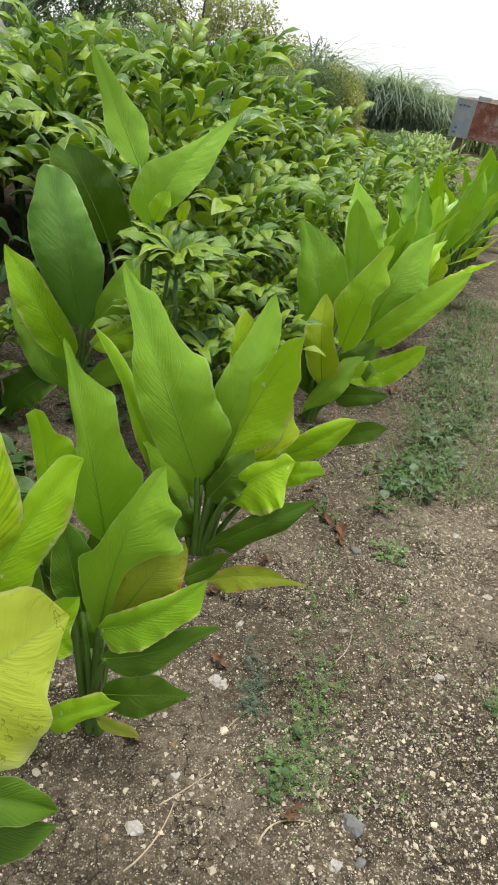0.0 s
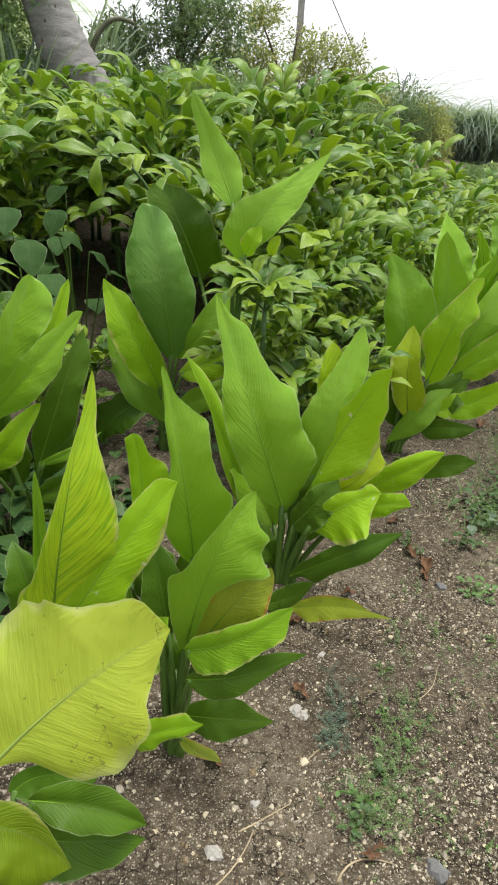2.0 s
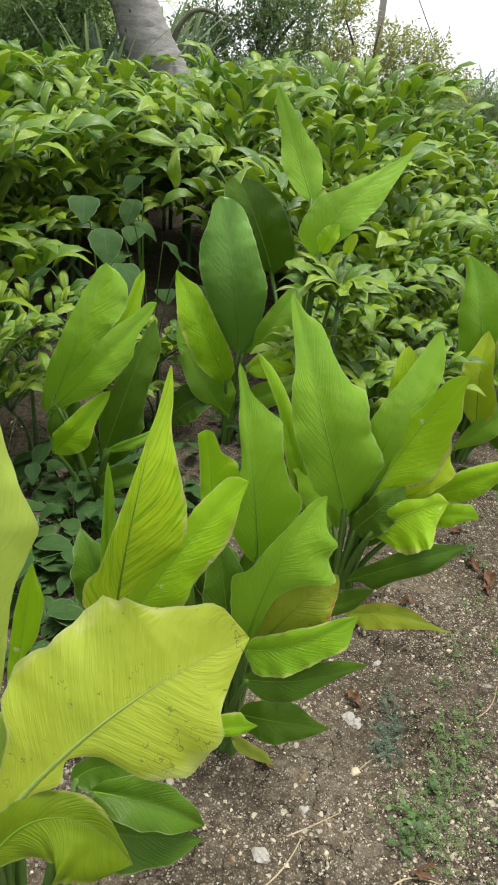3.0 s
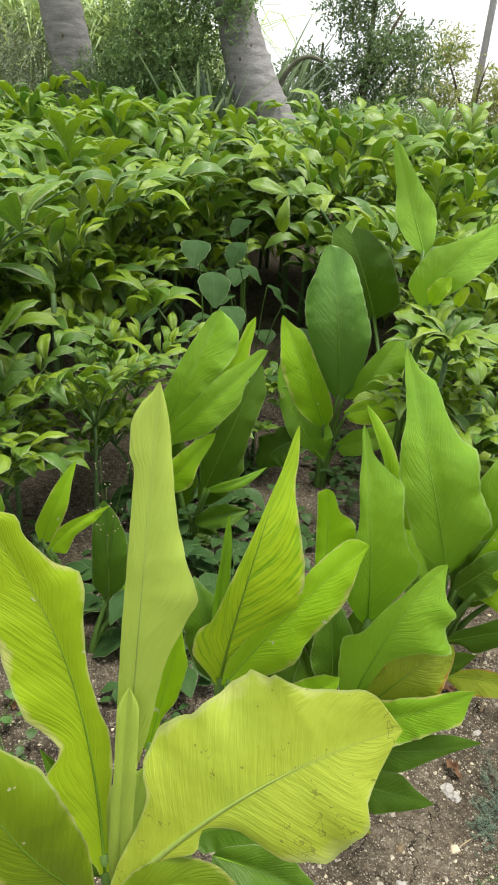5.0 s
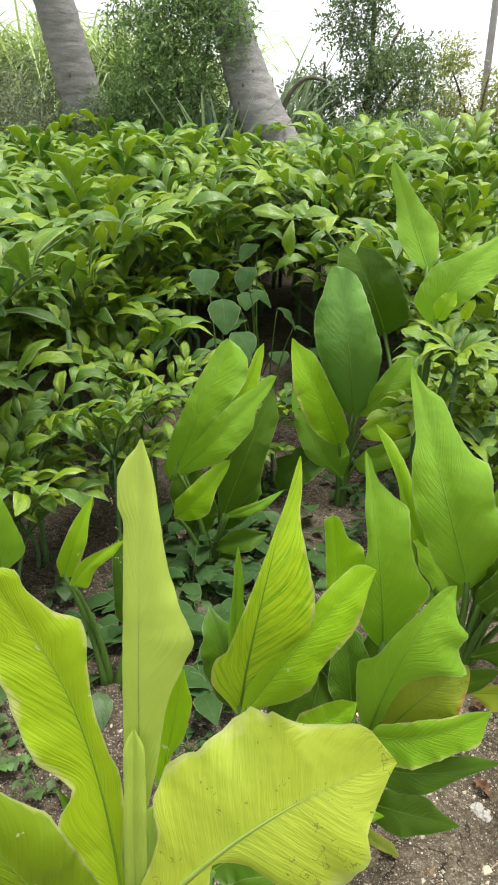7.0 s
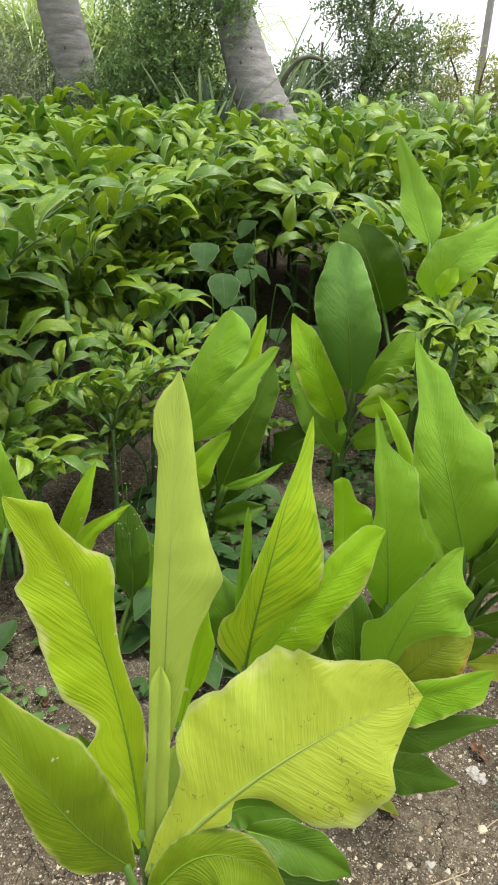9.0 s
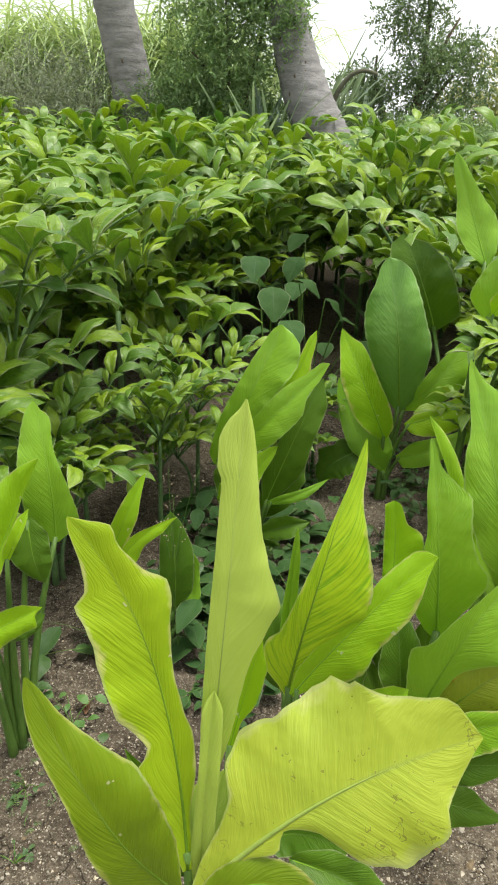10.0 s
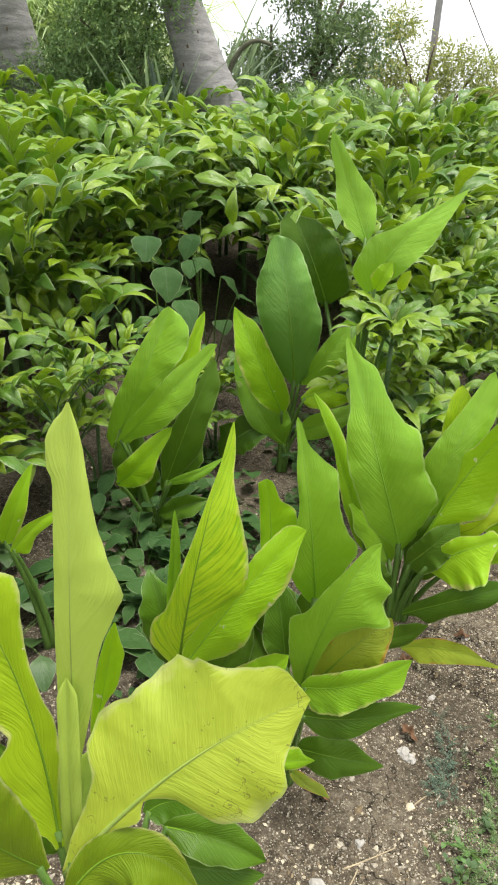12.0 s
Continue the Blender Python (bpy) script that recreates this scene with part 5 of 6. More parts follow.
def limbs(foot, tops, radius, rng, sides=6):
    """A short trunk that forks to each of the tops."""
    foot = np.asarray(foot, float)
    pieces = []
    for t in tops:
        t = np.asarray(t, float)
        m = foot * 0.55 + t * 0.45 + np.array([rng.uniform(-0.15, 0.15), rng.uniform(-0.15, 0.15), 0.15])
        pieces.append(tube(curve3(foot, m, t, 8), np.linspace(radius, radius * 0.25, 8), sides))
    return join(*pieces)


def bush(name, label, category, foot, blobs, count, size, material, tops, radius, gap=0.0, seed=1):
    rng = random.Random(seed)
    ob = thing(name, *foot, label, category)
    lv, lf = limbs((0, 0, -0.1), tops, radius, rng)
    part("trunk", mesh_of("trunk", lv, lf, TWIG, smooth=True), ob)
    v, f = leaf_cloud(blobs, count, size, rng, gap)
    part("crown", mesh_of("crown", v, f, material, smooth=False), ob)
    return ob


def palm_trunk(label, pts, radii, seed):
    """A ringed palm trunk along a bowed line."""
    rng = random.Random(seed)
    ob = thing("palm_tree", *pts[0], label, "palm tree")
    a = np.asarray(pts[0], float)
    line = curve3(np.zeros(3), np.asarray(pts[1]) - a, np.asarray(pts[2]) - a, 70)
    s = np.linspace(0, 1, 70)
    r = np.interp(s, np.linspace(0, 1, len(radii)), radii)
    ring = np.array([1 + 0.035 * (k % 3 == 0) + rng.uniform(-0.012, 0.012) for k in range(70)])
    v, f = tube(line, r * ring, 20)
    part("trunk", mesh_of("trunk", v, f, BARK), ob)
    for k in range(9):      # dark scars where fronds broke off
        i = rng.randrange(8, 50)
        az = rng.uniform(200, 340)
        p = line[i] + direction(az, 0) * r[i] * 0.98
        bm = bmesh.new()
        bmesh.ops.create_icosphere(bm, subdivisions=1, radius=0.022)
        for q in bm.verts:
            q.co = Vector((q.co.x * 0.7, q.co.y * 0.7, q.co.z * rng.uniform(0.7, 1.3))) + Vector(p)
        me = bpy.data.meshes.new("scar")
        bm.to_mesh(me)
        bm.free()
        me.materials.append(TWIG)
        part("scar", me, ob)
    return ob


def strap_clump(name, label, category, x, y, z, count, length, width, material, seed, spread=0.35, stand=1.0, stiff=False):
    """Long arching strap leaves from a tuft, each a folded strip."""
    rng = random.Random(seed)
    ob = thing(name, x, y, z, label, category)
    verts, faces = [], []
    for _ in range(count):
        az = rng.uniform(0, 6.283)
        out = np.array([math.cos(az), math.sin(az), 0])
        foot = np.array([rng.gauss(0, spread), rng.gauss(0, spread), 0.0])
        l = length * rng.uniform(0.6, 1.1)
        up = rng.uniform(0.55, 1.0) * stand
        b = foot
        m = foot + out * l * 0.22 + np.array([0, 0, l * up * 0.62])
        t = foot + out * l * rng.uniform(0.5, 0.85) + np.array([0, 0, l * up * rng.uniform(0.25, 0.8)])
        if stiff:      # straight spikes that hardly bend
            t = foot + out * l * rng.uniform(0.2, 0.75) + np.array([0, 0, l * rng.uniform(0.45, 0.95)])
            m = (foot + t) / 2 + np.array([0, 0, 0.05 * l])
        line = curve3(b, m, t, 7)
        side = np.array([-out[1], out[0], 0])
        i = len(verts)
        for k, p in enumerate(line):
            w = width * (0.35 + 1.0 * math.sin(math.pi * min(1, 0.15 + 0.85 * k / 6))) * 0.5
            verts += [p - side * w, p + np.array([0, 0, -w * 0.5]), p + side * w]
        for k in range(6):
            a = i + 3 * k
            faces += [(a, a + 1, a + 4, a + 3), (a + 1, a + 2, a + 5, a + 4)]
    tagged(part("foliage", mesh_of("foliage", verts, faces, material), ob), kind="stuff")
    return ob


palm_trunk("leaning grey ringed palm trunk with a flared base", [(-1.98, 6.2, 1.22), (-2.50, 6.17, 2.25), (-2.78, 6.2, 4.0)], [0.21, 0.215, 0.195, 0.16, 0.142, 0.135, 0.13], 3)
palm_trunk("grey ringed palm trunk on the overgrown bank", [(-3.98, 6.35, 1.0), (-4.26, 6.15, 2.55), (-4.62, 5.95, 4.6)], [0.23, 0.20, 0.18, 0.17, 0.165], 4)
bush("neem_shrub", "dense green neem shrub between palm trunks", "shrub", (-3.1, 6.1, 1.2),
     [((0, 0, 0.65), (0.60, 0.4, 0.40)), ((0.0, 0.0, 1.05), (0.62, 0.4, 0.40)), ((0.35, 0, 1.5), (0.42, 0.3, 0.35)), ((-0.4, 0, 0.45), (0.35, 0.35, 0.3)), ((0.1, 0.1, 1.4), (0.5, 0.3, 0.3)), ((0.66, -0.15, 1.15), (0.2, 0.2, 0.35)), ((-0.15, 0, 1.75), (0.35, 0.3, 0.25)), ((0.25, 0, 0.25), (0.5, 0.3, 0.25))], 26000, 0.036, BUSH_MID,
     [(0, 0, 1.4), (0.4, 0.1, 1.7), (-0.35, 0, 0.9)], 0.03, 0.42, 5)
bush("roadside_tree", "slender dark green tree with sparse leaves", "tree", (-1.75, 7.7, 1.3),
     [((0, 0, 0.5), (0.70, 0.5, 0.32)), ((0.25, 0, 0.85), (0.5, 0.45, 0.3)), ((-0.05, 0, 1.2), (0.38, 0.4, 0.32)), ((0, 0, 1.6), (0.34, 0.35, 0.3)), ((0.05, 0, 2.0), (0.33, 0.35, 0.4)), ((0.55, 0, 0.75), (0.35, 0.3, 0.3)), ((-0.5, 0, 0.6), (0.3, 0.3, 0.25))], 18000, 0.040, BUSH_DARK,
     [(0, 0, 2.2), (0.4, 0, 1.2), (-0.4, 0.1, 0.9), (0.5, 0, 0.8)], 0.04, 0.26, 6)
bush("roadside_shrub", "yellowish green shrub with thin leaves", "shrub", (-0.55, 8.95, 1.1),
     [((0, 0, 0.5), (0.8, 0.4, 0.35)), ((-0.5, 0, 0.9), (0.42, 0.4, 0.35)), ((0.65, 0, 0.42), (0.45, 0.4, 0.3)), ((0.15, 0, 0.85), (0.33, 0.3, 0.28)), ((0.55, 0, 0.75), (0.28, 0.3, 0.22)), ((-0.45, 0, 1.2), (0.22, 0.25, 0.2)), ((-0.9, 0, 0.6), (0.3, 0.3, 0.35))], 17000, 0.038, BUSH_LIGHT,
     [(0, 0, 1.1), (0.5, 0, 0.8), (-0.5, 0, 1.2)], 0.025, 0.27, 7)
for i, (x, y, w, h, mat) in enumerate([(-6.3, 6.25, 0.7, 1.12, BUSH_GREY), (-5.4, 6.2, 0.7, 1.12, BUSH_GREY), (-4.6, 6.05, 0.55, 1.12, BUSH_GREY), (-3.85, 6.1, 0.45, 0.95, BUSH_DARK), (-2.6, 6.9, 0.8, 0.30, BUSH_DARK), (-1.5, 7.1, 0.8, 0.16, BUSH_MID), (-0.5, 8.0, 1.0, 0.25, BUSH_MID), (0.72, 9.95, 0.5, 0.55, BUSH_DARK), (1.15, 10.1, 0.30, 0.46, BUSH_LIGHT), (0.2, 9.6, 0.5, 0.3, BUSH_DARK), (2.0, 10.8, 0.5, 0.12, BUSH_MID)]):
    bush("hedge_bush", "tangled dark green bush growing on the bank", "bush", (x, y, ground_height(x, y) - 0.05),
         [((0, 0, h * 0.6), (w, 0.45, h)), ((w * 0.5, -0.1, h * 0.4), (w * 0.5, 0.4, h * 0.7)), ((-w * 0.6, -0.1, h * 0.35), (w * 0.5, 0.4, h * 0.65))], 13000 if h < 0.9 else 30000, 0.030, mat, [(0, 0, h), (w * 0.5, 0, h * 0.7), (-w * 0.5, 0, h * 0.7)], 0.015, 0.42, 20 + i)
strap_clump("pandan_clump", "grey-green spiky strap-leaved clump behind the palm", "clump", -2.38, 6.9, 1.3, 80, 0.95, 0.03, CANE, 31, 0.15, 1.0, True)
strap_clump("pandan_clump", "grey-green spiky strap-leaved clump below the shrub", "clump", -2.62, 5.98, 1.15, 70, 0.75, 0.024, CANE, 32, 0.14, 1.0, True)
v, f = tube(curve3((-2.24, 6.45, 1.35), (-2.08, 6.5, 1.86), (-1.80, 6.55, 1.92), 14), np.linspace(0.03, 0.015, 14), 8)
tagged(new("fallen_frond", mesh_of("fallen_frond", v, f, FROND)), "arched dry brown frond stem beside the palm", "frond")
for i, (x, y, n, l, mat) in enumerate([(0.95, 12.8, 600, 1.5, CANE), (1.4, 13.0, 450, 1.15, CANE), (1.85, 12.9, 900, 1.25, CANE), (2.35, 12.9, 1000, 1.28, CANE), (2.9, 12.9, 800, 1.05, CANE), (3.5, 13.2, 380, 0.95, CANE_GREEN), (2.7, 11.8, 260, 0.45, CANE_GREEN), (4.2, 13.6, 380, 0.9, CANE_GREEN), (5.0, 14.0, 380, 0.9, CANE_GREEN)]):
    strap_clump("sugarcane_clump", "blue-green sugarcane clump with arching blades", "sugarcane", x, y, ground_height(x, y) - 0.1, n, l * 1.08, 0.015, mat, 50 + i, 0.17)
for i in range(9):
    strap_clump("sugarcane_clump", "light green sugarcane standing above the hedge", "sugarcane", -9.4 + i * 0.6, 8.5 + 0.3 * (i % 3), 1.2, 520, 2.1, 0.022, CANE_GREEN, 70 + i, 0.36, 1.15)

# concrete pole, hooked lamp post, sheet-metal sign
pole = thing("utility_pole", -1.18, 17.9, 0.7, "tall weathered grey concrete utility pole", "utility pole")
v, f = tube([(0, 0, -0.5), (0, 0, 4), (0, 0, 7.5)], [0.085, 0.072, 0.062], 10)
part("shaft", mesh_of("shaft", v, f, CONCRETE), pole)
v, f = tube(curve3((0.02, 0, 7.3), (6, 4, 6.6), (14, 9, 7.0), 24), 0.012, 4)
part("wire", mesh_of("wire", v, f, TWIG), pole, "thin dark wire")
v, f = tube(curve3((0.05, 0, 3.9), (1.1, 0.1, 2.2), (2.1, 0.2, 0.6), 10), 0.010, 4)
part("stay_wire", mesh_of("stay_wire", v, f, TWIG), pole, "thin stay wire")

STEEL = plain_material("grey_painted_steel", (0.16, 0.19, 0.23), (0.30, 0.33, 0.37), 9, 0.5, 0.1, spec=0.4)
RUST = plain_material("rusted_steel", (0.09, 0.035, 0.025), (0.20, 0.075, 0.05), 10, 0.8, 0.3, third=(0.30, 0.28, 0.28))
post = thing("hooked_post", 0.84, 11.95, 0.85, "thin grey post with a hooked top", "post")
v, f = tube([(0, 0, -0.1), (0.01, 0, 0.4), (0.03, 0, 0.8)], [0.035, 0.03, 0.02], 8)
part("shaft", mesh_of("shaft", v, f, CONCRETE), post)
v, f = tube([(0.03 + 0.012, 0, 0.8), (0.05, 0, 0.95), (0.085, 0, 1.05), (0.125, 0, 1.06), (0.14, 0, 1.02), (0.125, 0, 0.98)], [0.014, 0.012, 0.011, 0.010, 0.010, 0.009], 6)
part("hook", mesh_of("hook", v, f, STEEL), post, "curved thin metal hook")


def box(x0, x1, y0, y1, z0, z1):
    v = [(x, y, z) for x in (x0, x1) for y in (y0, y1) for z in (z0, z1)]
    return v, [(0, 1, 3, 2), (4, 6, 7, 5), (0, 4, 5, 1), (2, 3, 7, 6), (0, 2, 6, 4), (1, 5, 7, 3)]


sign = thing("metal_sign", 2.28, 8.70, 0.53, "weathered grey and rusty sheet-metal board on a post", "sign", turn=-14)
lean = Matrix.Rotation(radians(5), 4, "Y")
for name, b, mat in (("panel", (0.0, 0.215, -0.02, 0.0, 0.38, 0.78), STEEL), ("panel", (0.218, 0.75, -0.025, 0.0, 0.38, 0.78), RUST), ("post", (0.10, 0.18, 0.01, 0.07, -0.55, 0.40), TWIG), ("cap", (0.22, 0.36, -0.05, 0.03, 0.785, 0.83), CONCRETE)):
    v, f = box(*b)
    part(name, mesh_of(name, [lean @ Vector(q) for q in v], f, mat, smooth=False), sign)
for i, (x, z, w) in enumerate([(0.03, 0.70, 0.03), (0.075, 0.705, 0.03), (0.12, 0.70, 0.035), (0.05, 0.47, 0.025), (0.03, 0.42, 0.04)]):
    v, f = box(x, x + w, -0.024, -0.021, z, z + 0.018)
    part("dark_mark", mesh_of("dark_mark", [lean @ Vector(q) for q in v], f, TWIG, smooth=False), sign)


# ---- small growth and litter on the ground ----
WEED = leaf_material("weed_leaf", (0.042, 0.095, 0.024), (0.07, 0.135, 0.04), ribs=6, slope=1.5, rough=0.5, sheer=0.3, contrast=0.3)
WEED_PALE = leaf_material("weed_leaf_pale", (0.13, 0.22, 0.09), (0.18, 0.28, 0.12), ribs=6, slope=1.5, rough=0.55, sheer=0.3, contrast=0.3)
WEED_FRESH = leaf_material("weed_leaf_fresh", (0.075, 0.17, 0.04), (0.11, 0.22, 0.055), ribs=6, slope=1.5, rough=0.5, sheer=0.3, contrast=0.3)
WEED_GREY = leaf_material("weed_leaf_grey", (0.085, 0.14, 0.085), (0.125, 0.19, 0.12), ribs=6, slope=1.5, rough=0.6, sheer=0.2, contrast=0.3)
# heart-leaf green is darkened to include the shade under the canopy
HEART = leaf_material("heart_leaf_shade_toned", (0.030, 0.075, 0.020), (0.046, 0.10, 0.030), ribs=5, slope=1.2, rough=0.7, spec=0.15, sheer=0.2, contrast=0.3)
DRY = plain_material("dry_leaf", (0.06, 0.028, 0.014), (0.21, 0.115, 0.06), 14, 0.8, 0.5, sheer=0.15)
STRAW = plain_material("straw", (0.22, 0.17, 0.10), (0.42, 0.35, 0.23), 20, 0.85, 0.2)
ROCK = plain_material("pale_rock", (0.18, 0.17, 0.15), (0.42, 0.40, 0.36), 22, 0.9, 0.6, 0.006)
ROCK_GREY = plain_material("grey_rock", (0.075, 0.075, 0.075), (0.17, 0.17, 0.165), 22, 0.9, 0.6, 0.006)
small = random.Random(303)


def small_leaf(name, base, az, el, length, width, parent, material, rng, along=7, half=2, blunt=0.25):
    base = np.asarray(base, float)
    d = direction(az, el)
    tip = base + d * length
    mid = (base + tip) / 2 + np.array([0, 0, length * 0.12])
    n = unit(np.array([0, 0, 1.0]) * math.cos(radians(el)) - direction(az, 0) * math.sin(radians(el)) + 1e-3)
    v, f, uv, _ = blade_shape(base, mid, tip, width, n, rng, 0.3, 0.05, along, half, 0.5, 0.6, blunt=blunt)
    return part(name, mesh_of(name, v, f, material, uv), parent)


def weed(x, y, size, count, material, label="small green broadleaf weed on gravelly soil", up=25, leaf=0.36):
    """A low bushy sprig: thin stems from one foot, each with a leaf at its end and some along it."""
    rng = small
    ob = thing("weed", x, y, ground_height(x, y), label, "weed", "weeds on the path")
    for i in range(count):
        az = rng.uniform(0, 360)
        r = size * math.sqrt(rng.random())
        top = direction(az, 0) * r + np.array([0, 0, size * rng.uniform(0.18, 0.8) * (1.15 - 0.7 * (r / size) ** 2)])
        if i % 2 == 0:
            v, f = tube(curve3((0, 0, -0.005), top * np.array([0.35, 0.35, 0.7]), top, 5), np.linspace(0.0014, 0.0007, 5), 5)
            part("stem", mesh_of("stem", v, f, STALK), ob)
            last = top
        else:
            top = last * rng.uniform(0.55, 0.8) + np.array([0, 0, size * 0.04])
        l = size * leaf * rng.uniform(0.6, 1.25)
        small_leaf("leaf", top, az + rng.uniform(-90, 90), rng.uniform(-35, up), l, l * rng.uniform(0.5, 0.8), ob, material, rng, 6, 2, rng.choice((0.2, 0.35)))
    return ob


for x, y, s, n, m in [(0.617, 1.74, 0.058, 30, WEED_FRESH), (0.43, 1.97, 0.055, 16, WEED), (0.62, 2.02, 0.07, 18, WEED), (0.70, 2.14, 0.07, 22, WEED), (0.74, 2.30, 0.06, 18, WEED_FRESH), (0.64, 1.53, 0.028, 10, WEED_FRESH), (0.80, 1.16, 0.045, 20, WEED), (0.31, 1.36, 0.03, 10, WEED), (0.25, 0.97, 0.05, 16, WEED_FRESH), (0.29, 1.06, 0.04, 12, WEED), (0.24, 0.90, 0.05, 16, WEED), (0.35, 1.14, 0.035, 10, WEED_FRESH), (0.31, 1.20, 0.03, 9, WEED_FRESH), (0.507, 0.913, 0.02, 9, WEED_FRESH),
                      (-0.95, 0.75, 0.05, 14, WEED), (-1.06, 0.92, 0.10, 16, WEED), (-1.16, 0.72, 0.11, 16, WEED), (-0.96, 0.94, 0.09, 14, WEED_FRESH), (-0.88, 0.86, 0.08, 14, WEED), (-1.10, 0.62, 0.05, 14, WEED), (-0.85, 0.60, 0.04, 12, WEED), (-1.18, 0.82, 0.05, 14, WEED), (-0.98, 0.52, 0.04, 12, WEED)]:
    weed(x, y, s, n, m, "small fresh green weed on gravelly soil" if m is WEED_FRESH else "small dark green weed on gravelly soil")
# the creeping patch between the row and the path
for i in range(40):
    k = (i + 0.5) / 40
    y = 2.15 + 2.6 * k ** 1.25
    x = 0.80 + 0.34 * (y - 2.15) + small.uniform(-0.19, 0.22) * (0.7 + 0.3 * k)
    m = WEED if i % 5 else WEED_GREY
    weed(x, y, small.uniform(0.06, 0.11), 20 if y < 3.2 else 14, m, "dense creeping green weed" if m is WEED else "grey-green broadleaf weed in the creeping patch", 25, 0.36)
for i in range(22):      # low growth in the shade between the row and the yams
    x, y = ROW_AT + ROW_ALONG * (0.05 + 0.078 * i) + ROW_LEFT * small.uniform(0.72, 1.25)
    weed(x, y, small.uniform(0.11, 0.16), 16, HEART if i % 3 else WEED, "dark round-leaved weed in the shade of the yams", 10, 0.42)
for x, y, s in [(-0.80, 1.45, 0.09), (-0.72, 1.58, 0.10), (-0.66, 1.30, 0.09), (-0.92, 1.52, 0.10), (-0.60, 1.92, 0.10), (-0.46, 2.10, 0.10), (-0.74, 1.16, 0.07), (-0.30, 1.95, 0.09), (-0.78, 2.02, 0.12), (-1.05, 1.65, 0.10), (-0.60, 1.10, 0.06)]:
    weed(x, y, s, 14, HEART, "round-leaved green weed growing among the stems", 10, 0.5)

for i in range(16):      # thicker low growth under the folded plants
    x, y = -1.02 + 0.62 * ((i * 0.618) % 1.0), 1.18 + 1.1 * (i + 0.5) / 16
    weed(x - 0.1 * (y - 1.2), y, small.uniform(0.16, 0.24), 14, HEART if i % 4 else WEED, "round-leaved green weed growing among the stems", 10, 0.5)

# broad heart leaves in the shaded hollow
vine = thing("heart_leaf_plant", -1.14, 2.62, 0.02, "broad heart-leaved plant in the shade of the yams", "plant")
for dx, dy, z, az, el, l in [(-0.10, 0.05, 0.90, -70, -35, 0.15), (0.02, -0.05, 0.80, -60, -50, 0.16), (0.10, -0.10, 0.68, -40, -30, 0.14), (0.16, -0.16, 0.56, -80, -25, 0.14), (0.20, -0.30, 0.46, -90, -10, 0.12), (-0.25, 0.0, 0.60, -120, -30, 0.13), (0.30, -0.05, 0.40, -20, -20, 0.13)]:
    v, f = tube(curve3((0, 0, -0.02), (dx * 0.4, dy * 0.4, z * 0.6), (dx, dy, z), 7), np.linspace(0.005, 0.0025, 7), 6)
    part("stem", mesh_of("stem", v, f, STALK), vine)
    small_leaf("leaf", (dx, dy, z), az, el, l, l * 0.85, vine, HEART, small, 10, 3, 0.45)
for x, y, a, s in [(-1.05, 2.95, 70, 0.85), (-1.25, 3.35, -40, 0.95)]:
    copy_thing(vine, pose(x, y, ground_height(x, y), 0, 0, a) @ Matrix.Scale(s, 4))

# fine feathery growth: fronds set with tiny leaflets, too many to count
def fronds(spots, seed):
    rng = random.Random(seed)
    verts, faces = [], []
    for cx, cy, sx, sy, n, reach in spots:
        for _ in range(n):
            x, y = rng.gauss(cx, sx), rng.gauss(cy, sy)
            az, l = rng.uniform(0, 360), reach * rng.uniform(0.5, 1.3)
            lift = rng.uniform(0.25, 0.95)
            foot = np.array([x, y, ground_height(x, y) - 0.002])
            out = direction(az, 0)
            side = np.array([-out[1], out[0], 0])
            steps = max(4, min(11, int(l / 0.0055)))
            for k in range(1, steps + 1):
                s = k / steps
                p = foot + out * l * s * (1.15 - lift) + np.array([0, 0, l * lift * s * (1.25 - 0.45 * s)])
                w = 0.0014 + 0.0026 * (1 - s)
                for sg in (-1, 1):
                    d = unit(side * sg + out * 0.5 + np.array([0, 0, rng.uniform(-0.4, 0.5)])) * w * rng.uniform(1.8, 3.6)
                    e = unit(np.cross(d, (rng.uniform(-0.6, 0.6), rng.uniform(-0.6, 0.6), 1))) * w * 0.4
                    i = len(verts)
                    verts += [p, p + d * 0.5 + e, p + d, p + d * 0.5 - e]
                    faces.append((i, i + 1, i + 2, i + 3))
    return verts, faces


FINE = plain_material("fine_weed", (0.075, 0.13, 0.045), (0.15, 0.235, 0.085), 8, 0.6, 0.1, sheer=0.3, island=True)
FINE_GREY = plain_material("fine_weed_grey", (0.05, 0.085, 0.06), (0.11, 0.16, 0.11), 8, 0.6, 0.1, sheer=0.25, island=True)
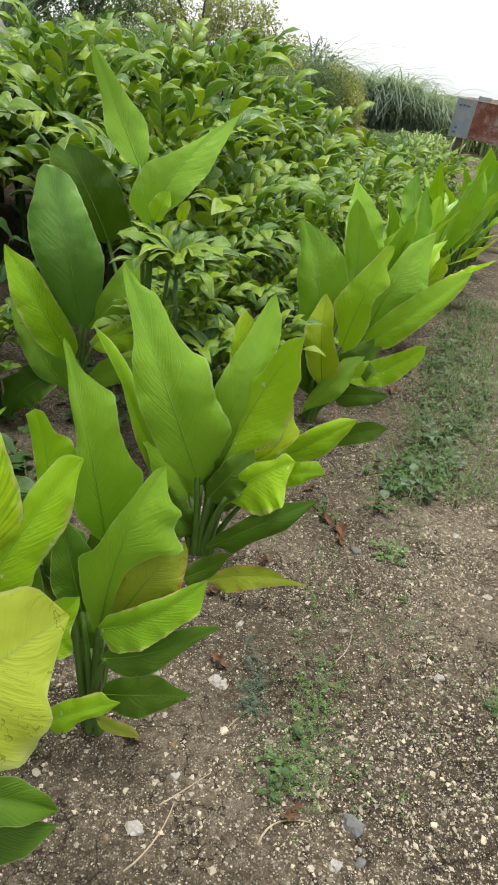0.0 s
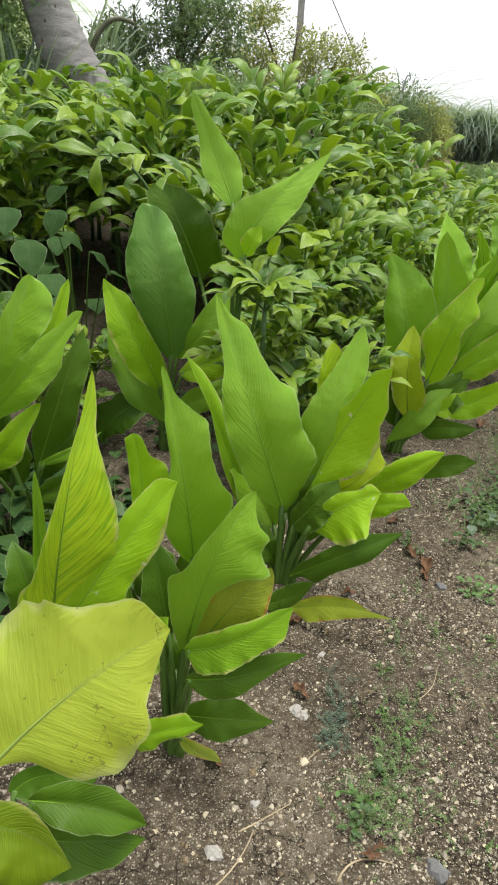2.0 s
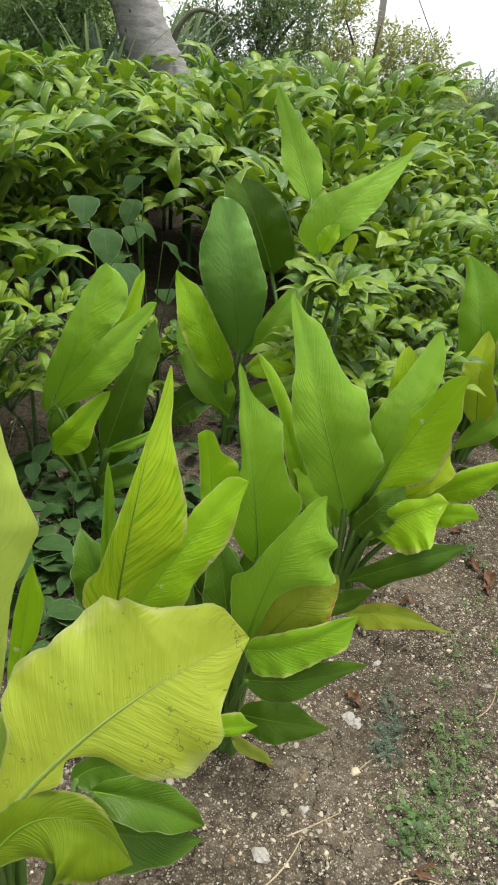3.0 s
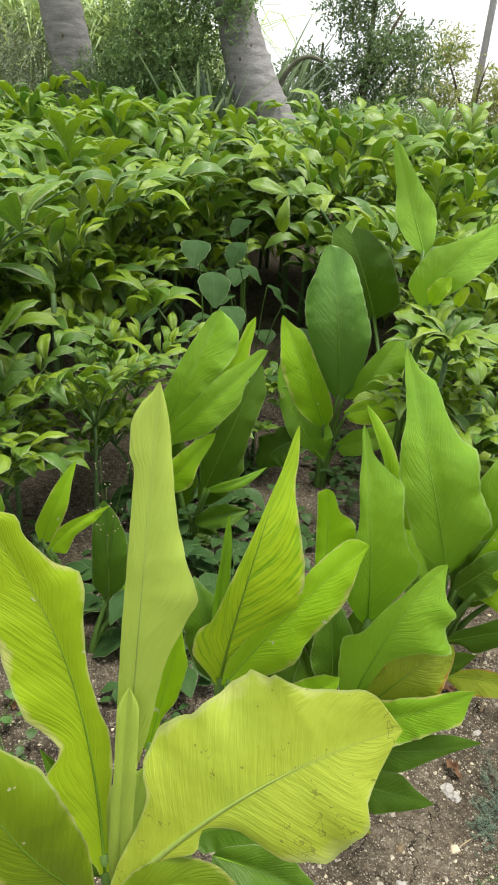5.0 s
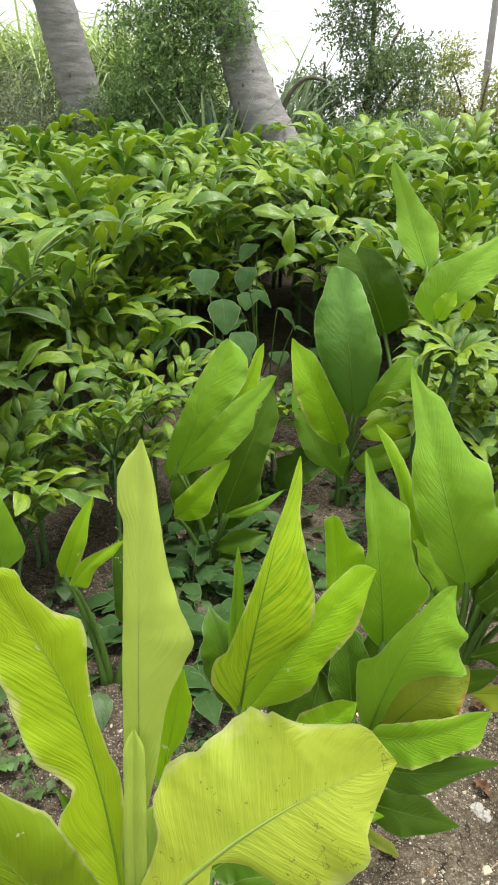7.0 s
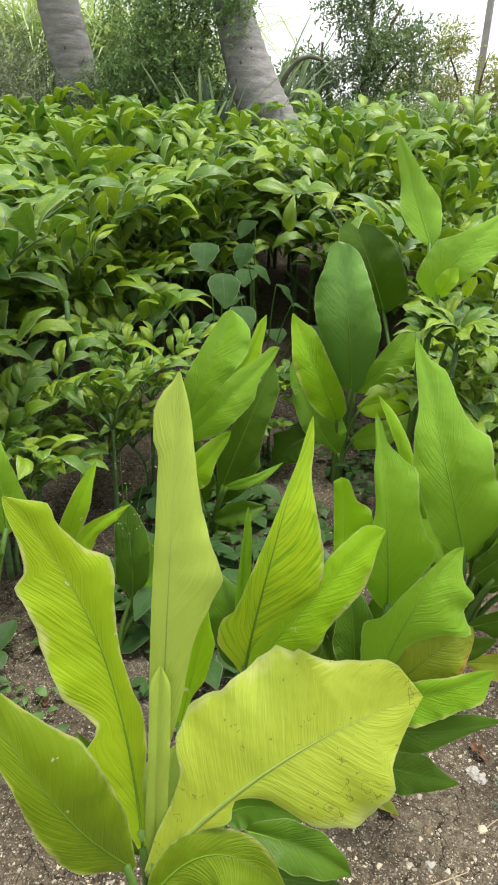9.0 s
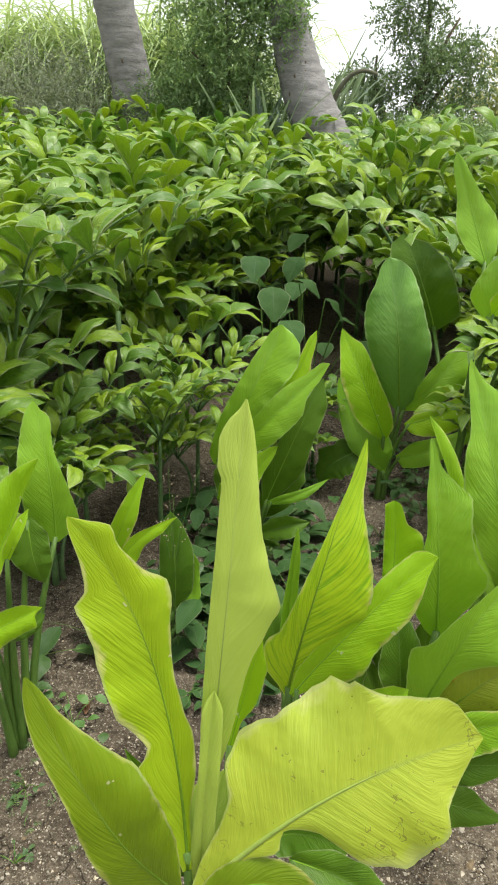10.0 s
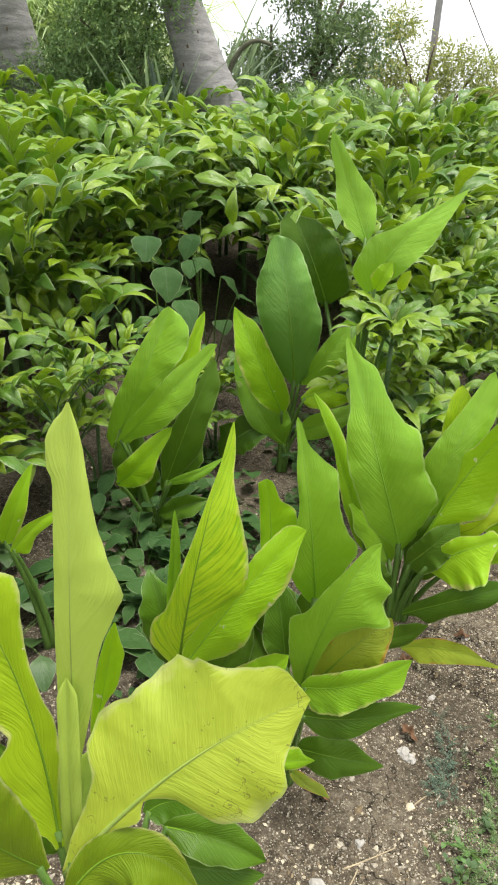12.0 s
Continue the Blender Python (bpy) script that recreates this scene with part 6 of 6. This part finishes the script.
v, f = fronds([(0.355, 1.23, 0.035, 0.045, 34, 0.06), (0.34, 1.12, 0.04, 0.045, 40, 0.068), (0.30, 1.02, 0.045, 0.045, 48, 0.07), (0.27, 0.93, 0.045, 0.045, 48, 0.07), (0.38, 0.98, 0.05, 0.06, 40, 0.03), (0.36, 1.50, 0.02, 0.06, 22, 0.035), (0.42, 1.72, 0.02, 0.05, 18, 0.035), (0.47, 1.55, 0.02, 0.04, 22, 0.03), (0.62, 1.45, 0.05, 0.05, 26, 0.025), (0.80, 1.17, 0.02, 0.03, 40, 0.04),
                  (0.45, 1.05, 0.12, 0.12, 60, 0.018), (0.66, 1.25, 0.14, 0.14, 70, 0.018), (0.5, 1.35, 0.12, 0.12, 60, 0.02), (0.8, 1.75, 0.14, 0.2, 60, 0.025), (-1.0, 0.68, 0.12, 0.10, 110, 0.035), (0.95, 2.55, 0.14, 0.16, 150, 0.06), (1.18, 3.0, 0.15, 0.22, 150, 0.06), (1.4, 3.6, 0.16, 0.3, 120, 0.06), (1.75, 4.5, 0.2, 0.4, 90, 0.07), (0.72, 2.1, 0.06, 0.10, 70, 0.045)], 515)
tagged(new("fine_weeds", mesh_of("fine_weeds", v, f, FINE, smooth=False)), "fine feathery green weeds creeping over gravel", "weeds", kind="stuff")
v, f = fronds([(0.19, 1.20, 0.018, 0.05, 60, 0.05), (0.185, 1.12, 0.015, 0.03, 30, 0.04), (1.0, 2.7, 0.16, 0.25, 110, 0.06), (1.25, 3.3, 0.18, 0.3, 90, 0.06)], 616)
tagged(new("grey_fine_weeds", mesh_of("grey_fine_weeds", v, f, FINE_GREY, smooth=False)), "blue-grey feathery weeds at the foot of the row", "weeds", kind="stuff")

# low grass among the creeping weeds
verts, faces = [], []
fine = random.Random(717)
for _ in range(2200):
    y = 2.1 + 2.8 * fine.random() ** 1.2
    x = fine.gauss(0.86 + 0.34 * (y - 2.1), 0.15)
    az, l = fine.uniform(0, 360), fine.uniform(0.05, 0.13)
    o = direction(az, 0)
    s = np.array([-o[1], o[0], 0]) * fine.uniform(0.0011, 0.0022)
    p = np.array([x, y, ground_height(x, y)])
    q = p + o * l * 0.35 + np.array([0, 0, l * fine.uniform(0.3, 0.6)])
    e = p + o * l * 0.95 + np.array([0, 0, l * fine.uniform(0.1, 0.5)])
    i = len(verts)
    verts += [p - s, p + s, q + s, q - s, e]
    faces += [(i, i + 1, i + 2, i + 3), (i + 3, i + 2, i + 4)]
tagged(new("low_grass", mesh_of("low_grass", verts, faces, FINE, smooth=False)), "short green grass among creeping weeds", "grass", kind="stuff")


def dry_leaf(x, y, size, turn, label="curled brown dead leaf lying on gravel"):
    rng = small
    v, f, uv, _ = blade_shape((0, 0, 0.008), (size * 0.5, 0.0, size * 0.22), (size, rng.uniform(-0.3, 0.3) * size, 0.006), size * 0.5, (0, 0, 1), rng, 1.5, 0.5, 14, 4, 0.5, ragged=0.3, blunt=0.2)
    ob = new("dead_leaf", mesh_of("dead_leaf", v, f, DRY, uv))
    ob.matrix_basis = pose(x, y, ground_height(x, y), 0, 0, turn)
    return tagged(ob, label, "dead leaf", "dead leaves on the path")


for x, y, s, a in [(0.085, 1.27, 0.055, -60), (0.42, 1.95, 0.06, -75), (0.455, 1.89, 0.075, -60), (0.47, 1.83, 0.05, -100), (0.05, 1.50, 0.05, 20), (-0.10, 1.02, 0.05, -40), (0.20, 1.66, 0.05, 10), (0.95, 3.3, 0.07, 40), (0.245, 0.842, 0.04, -15), (0.27, 0.85, 0.03, 40), (-0.95, 0.98, 0.05, 120), (0.85, 3.05, 0.08, 70), (0.36, 2.10, 0.05, 10)]:
    dry_leaf(x, y, s, a)


def rock(x, y, r, seed, material, label):
    """A worn lump with flat breaks."""
    rng = random.Random(seed)
    bm = bmesh.new()
    bmesh.ops.create_icosphere(bm, subdivisions=2, radius=r)
    for q in bm.verts:
        k = 1 + 0.55 * noise.noise(q.co / r * 1.1 + Vector((seed, 0, 0))) + 0.25 * noise.noise(q.co / r * 3.1 + Vector((0, seed, 0)))
        q.co = Vector((q.co.x * k * 1.15, q.co.y * k * 0.9, max(-0.4 * r, min(0.55 * r, q.co.z * k * 0.8))))
    me = bpy.data.meshes.new("stone")
    bm.to_mesh(me)
    bm.free()
    me.materials.append(material)
    ob = new("stone", me)
    ob.matrix_basis = pose(x, y, ground_height(x, y) + 0.02 * r, rng.uniform(-20, 20), rng.uniform(-20, 20), rng.uniform(0, 360))
    return tagged(ob, label, "stone", "loose stones on the path")


for x, y, r, s, m in [(0.093, 1.19, 0.017, 1, ROCK), (0.112, 1.175, 0.013, 2, ROCK), (0.393, 0.837, 0.022, 3, ROCK_GREY), (0.515, 1.76, 0.016, 4, ROCK_GREY), (0.88, 1.90, 0.013, 5, ROCK), (0.664, 1.243, 0.012, 6, ROCK), (0.35, 0.755, 0.014, 7, ROCK), (0.40, 0.765, 0.010, 8, ROCK_GREY), (0.024, 0.92, 0.010, 9, ROCK), (0.233, 1.665, 0.011, 10, ROCK), (-0.04, 0.80, 0.016, 11, ROCK), (0.15, 1.39, 0.009, 12, ROCK)]:
    rock(x, y, r, s, m, "pale broken stone lying on the soil" if m is ROCK else "dull grey stone lying on the soil")

# fallen twigs
for pts, r in [([(0.20, 0.78), (0.24, 0.83), (0.31, 0.835)], 0.0028), ([(0.0, 0.85), (0.05, 0.89), (0.10, 0.93)], 0.0022), ([(0.13, 1.05), (0.17, 1.10), (0.21, 1.12)], 0.002), ([(0.40, 1.28), (0.44, 1.33), (0.46, 1.40)], 0.0016), ([(-0.05, 0.72), (0.0, 0.78), (0.03, 0.86)], 0.0024)]:
    zs = [ground_height(*p) + r * 0.8 for p in pts]
    v, f = tube(curve3(*[(p[0], p[1], z) for p, z in zip(pts, zs)], 8), np.linspace(r, r * 0.5, 8), 6)
    tagged(new("fallen_twig", mesh_of("fallen_twig", v, f, STRAW)), "short dry twig lying on the gravel", "twig", "twigs on the path")

# wispy seeding grass beside the young shoots
grass = thing("wispy_grass", -0.86, 1.28, 0.0, "thin wispy grass with tiny pale seed heads", "grass")
for i in range(6):
    top = np.array([small.uniform(-0.06, 0.10), small.uniform(-0.05, 0.05), small.uniform(0.38, 0.62)])
    v, f = tube(curve3((small.uniform(-0.02, 0.02), 0, -0.01), top * np.array([0.2, 0.2, 0.6]), top, 8), np.linspace(0.0013, 0.0006, 8), 5)
    part("stem", mesh_of("stem", v, f, STALK), grass)
    pieces = []
    for k in range(7):
        q = top + np.array([small.uniform(-0.02, 0.02), small.uniform(-0.02, 0.02), small.uniform(-0.05, 0.01)])
        pieces.append(pebble(*q, 0.002, small, 0.9))
    v, f = join(*pieces)
    part("seed_head", mesh_of("seed_head", v, f, STRAW), grass)
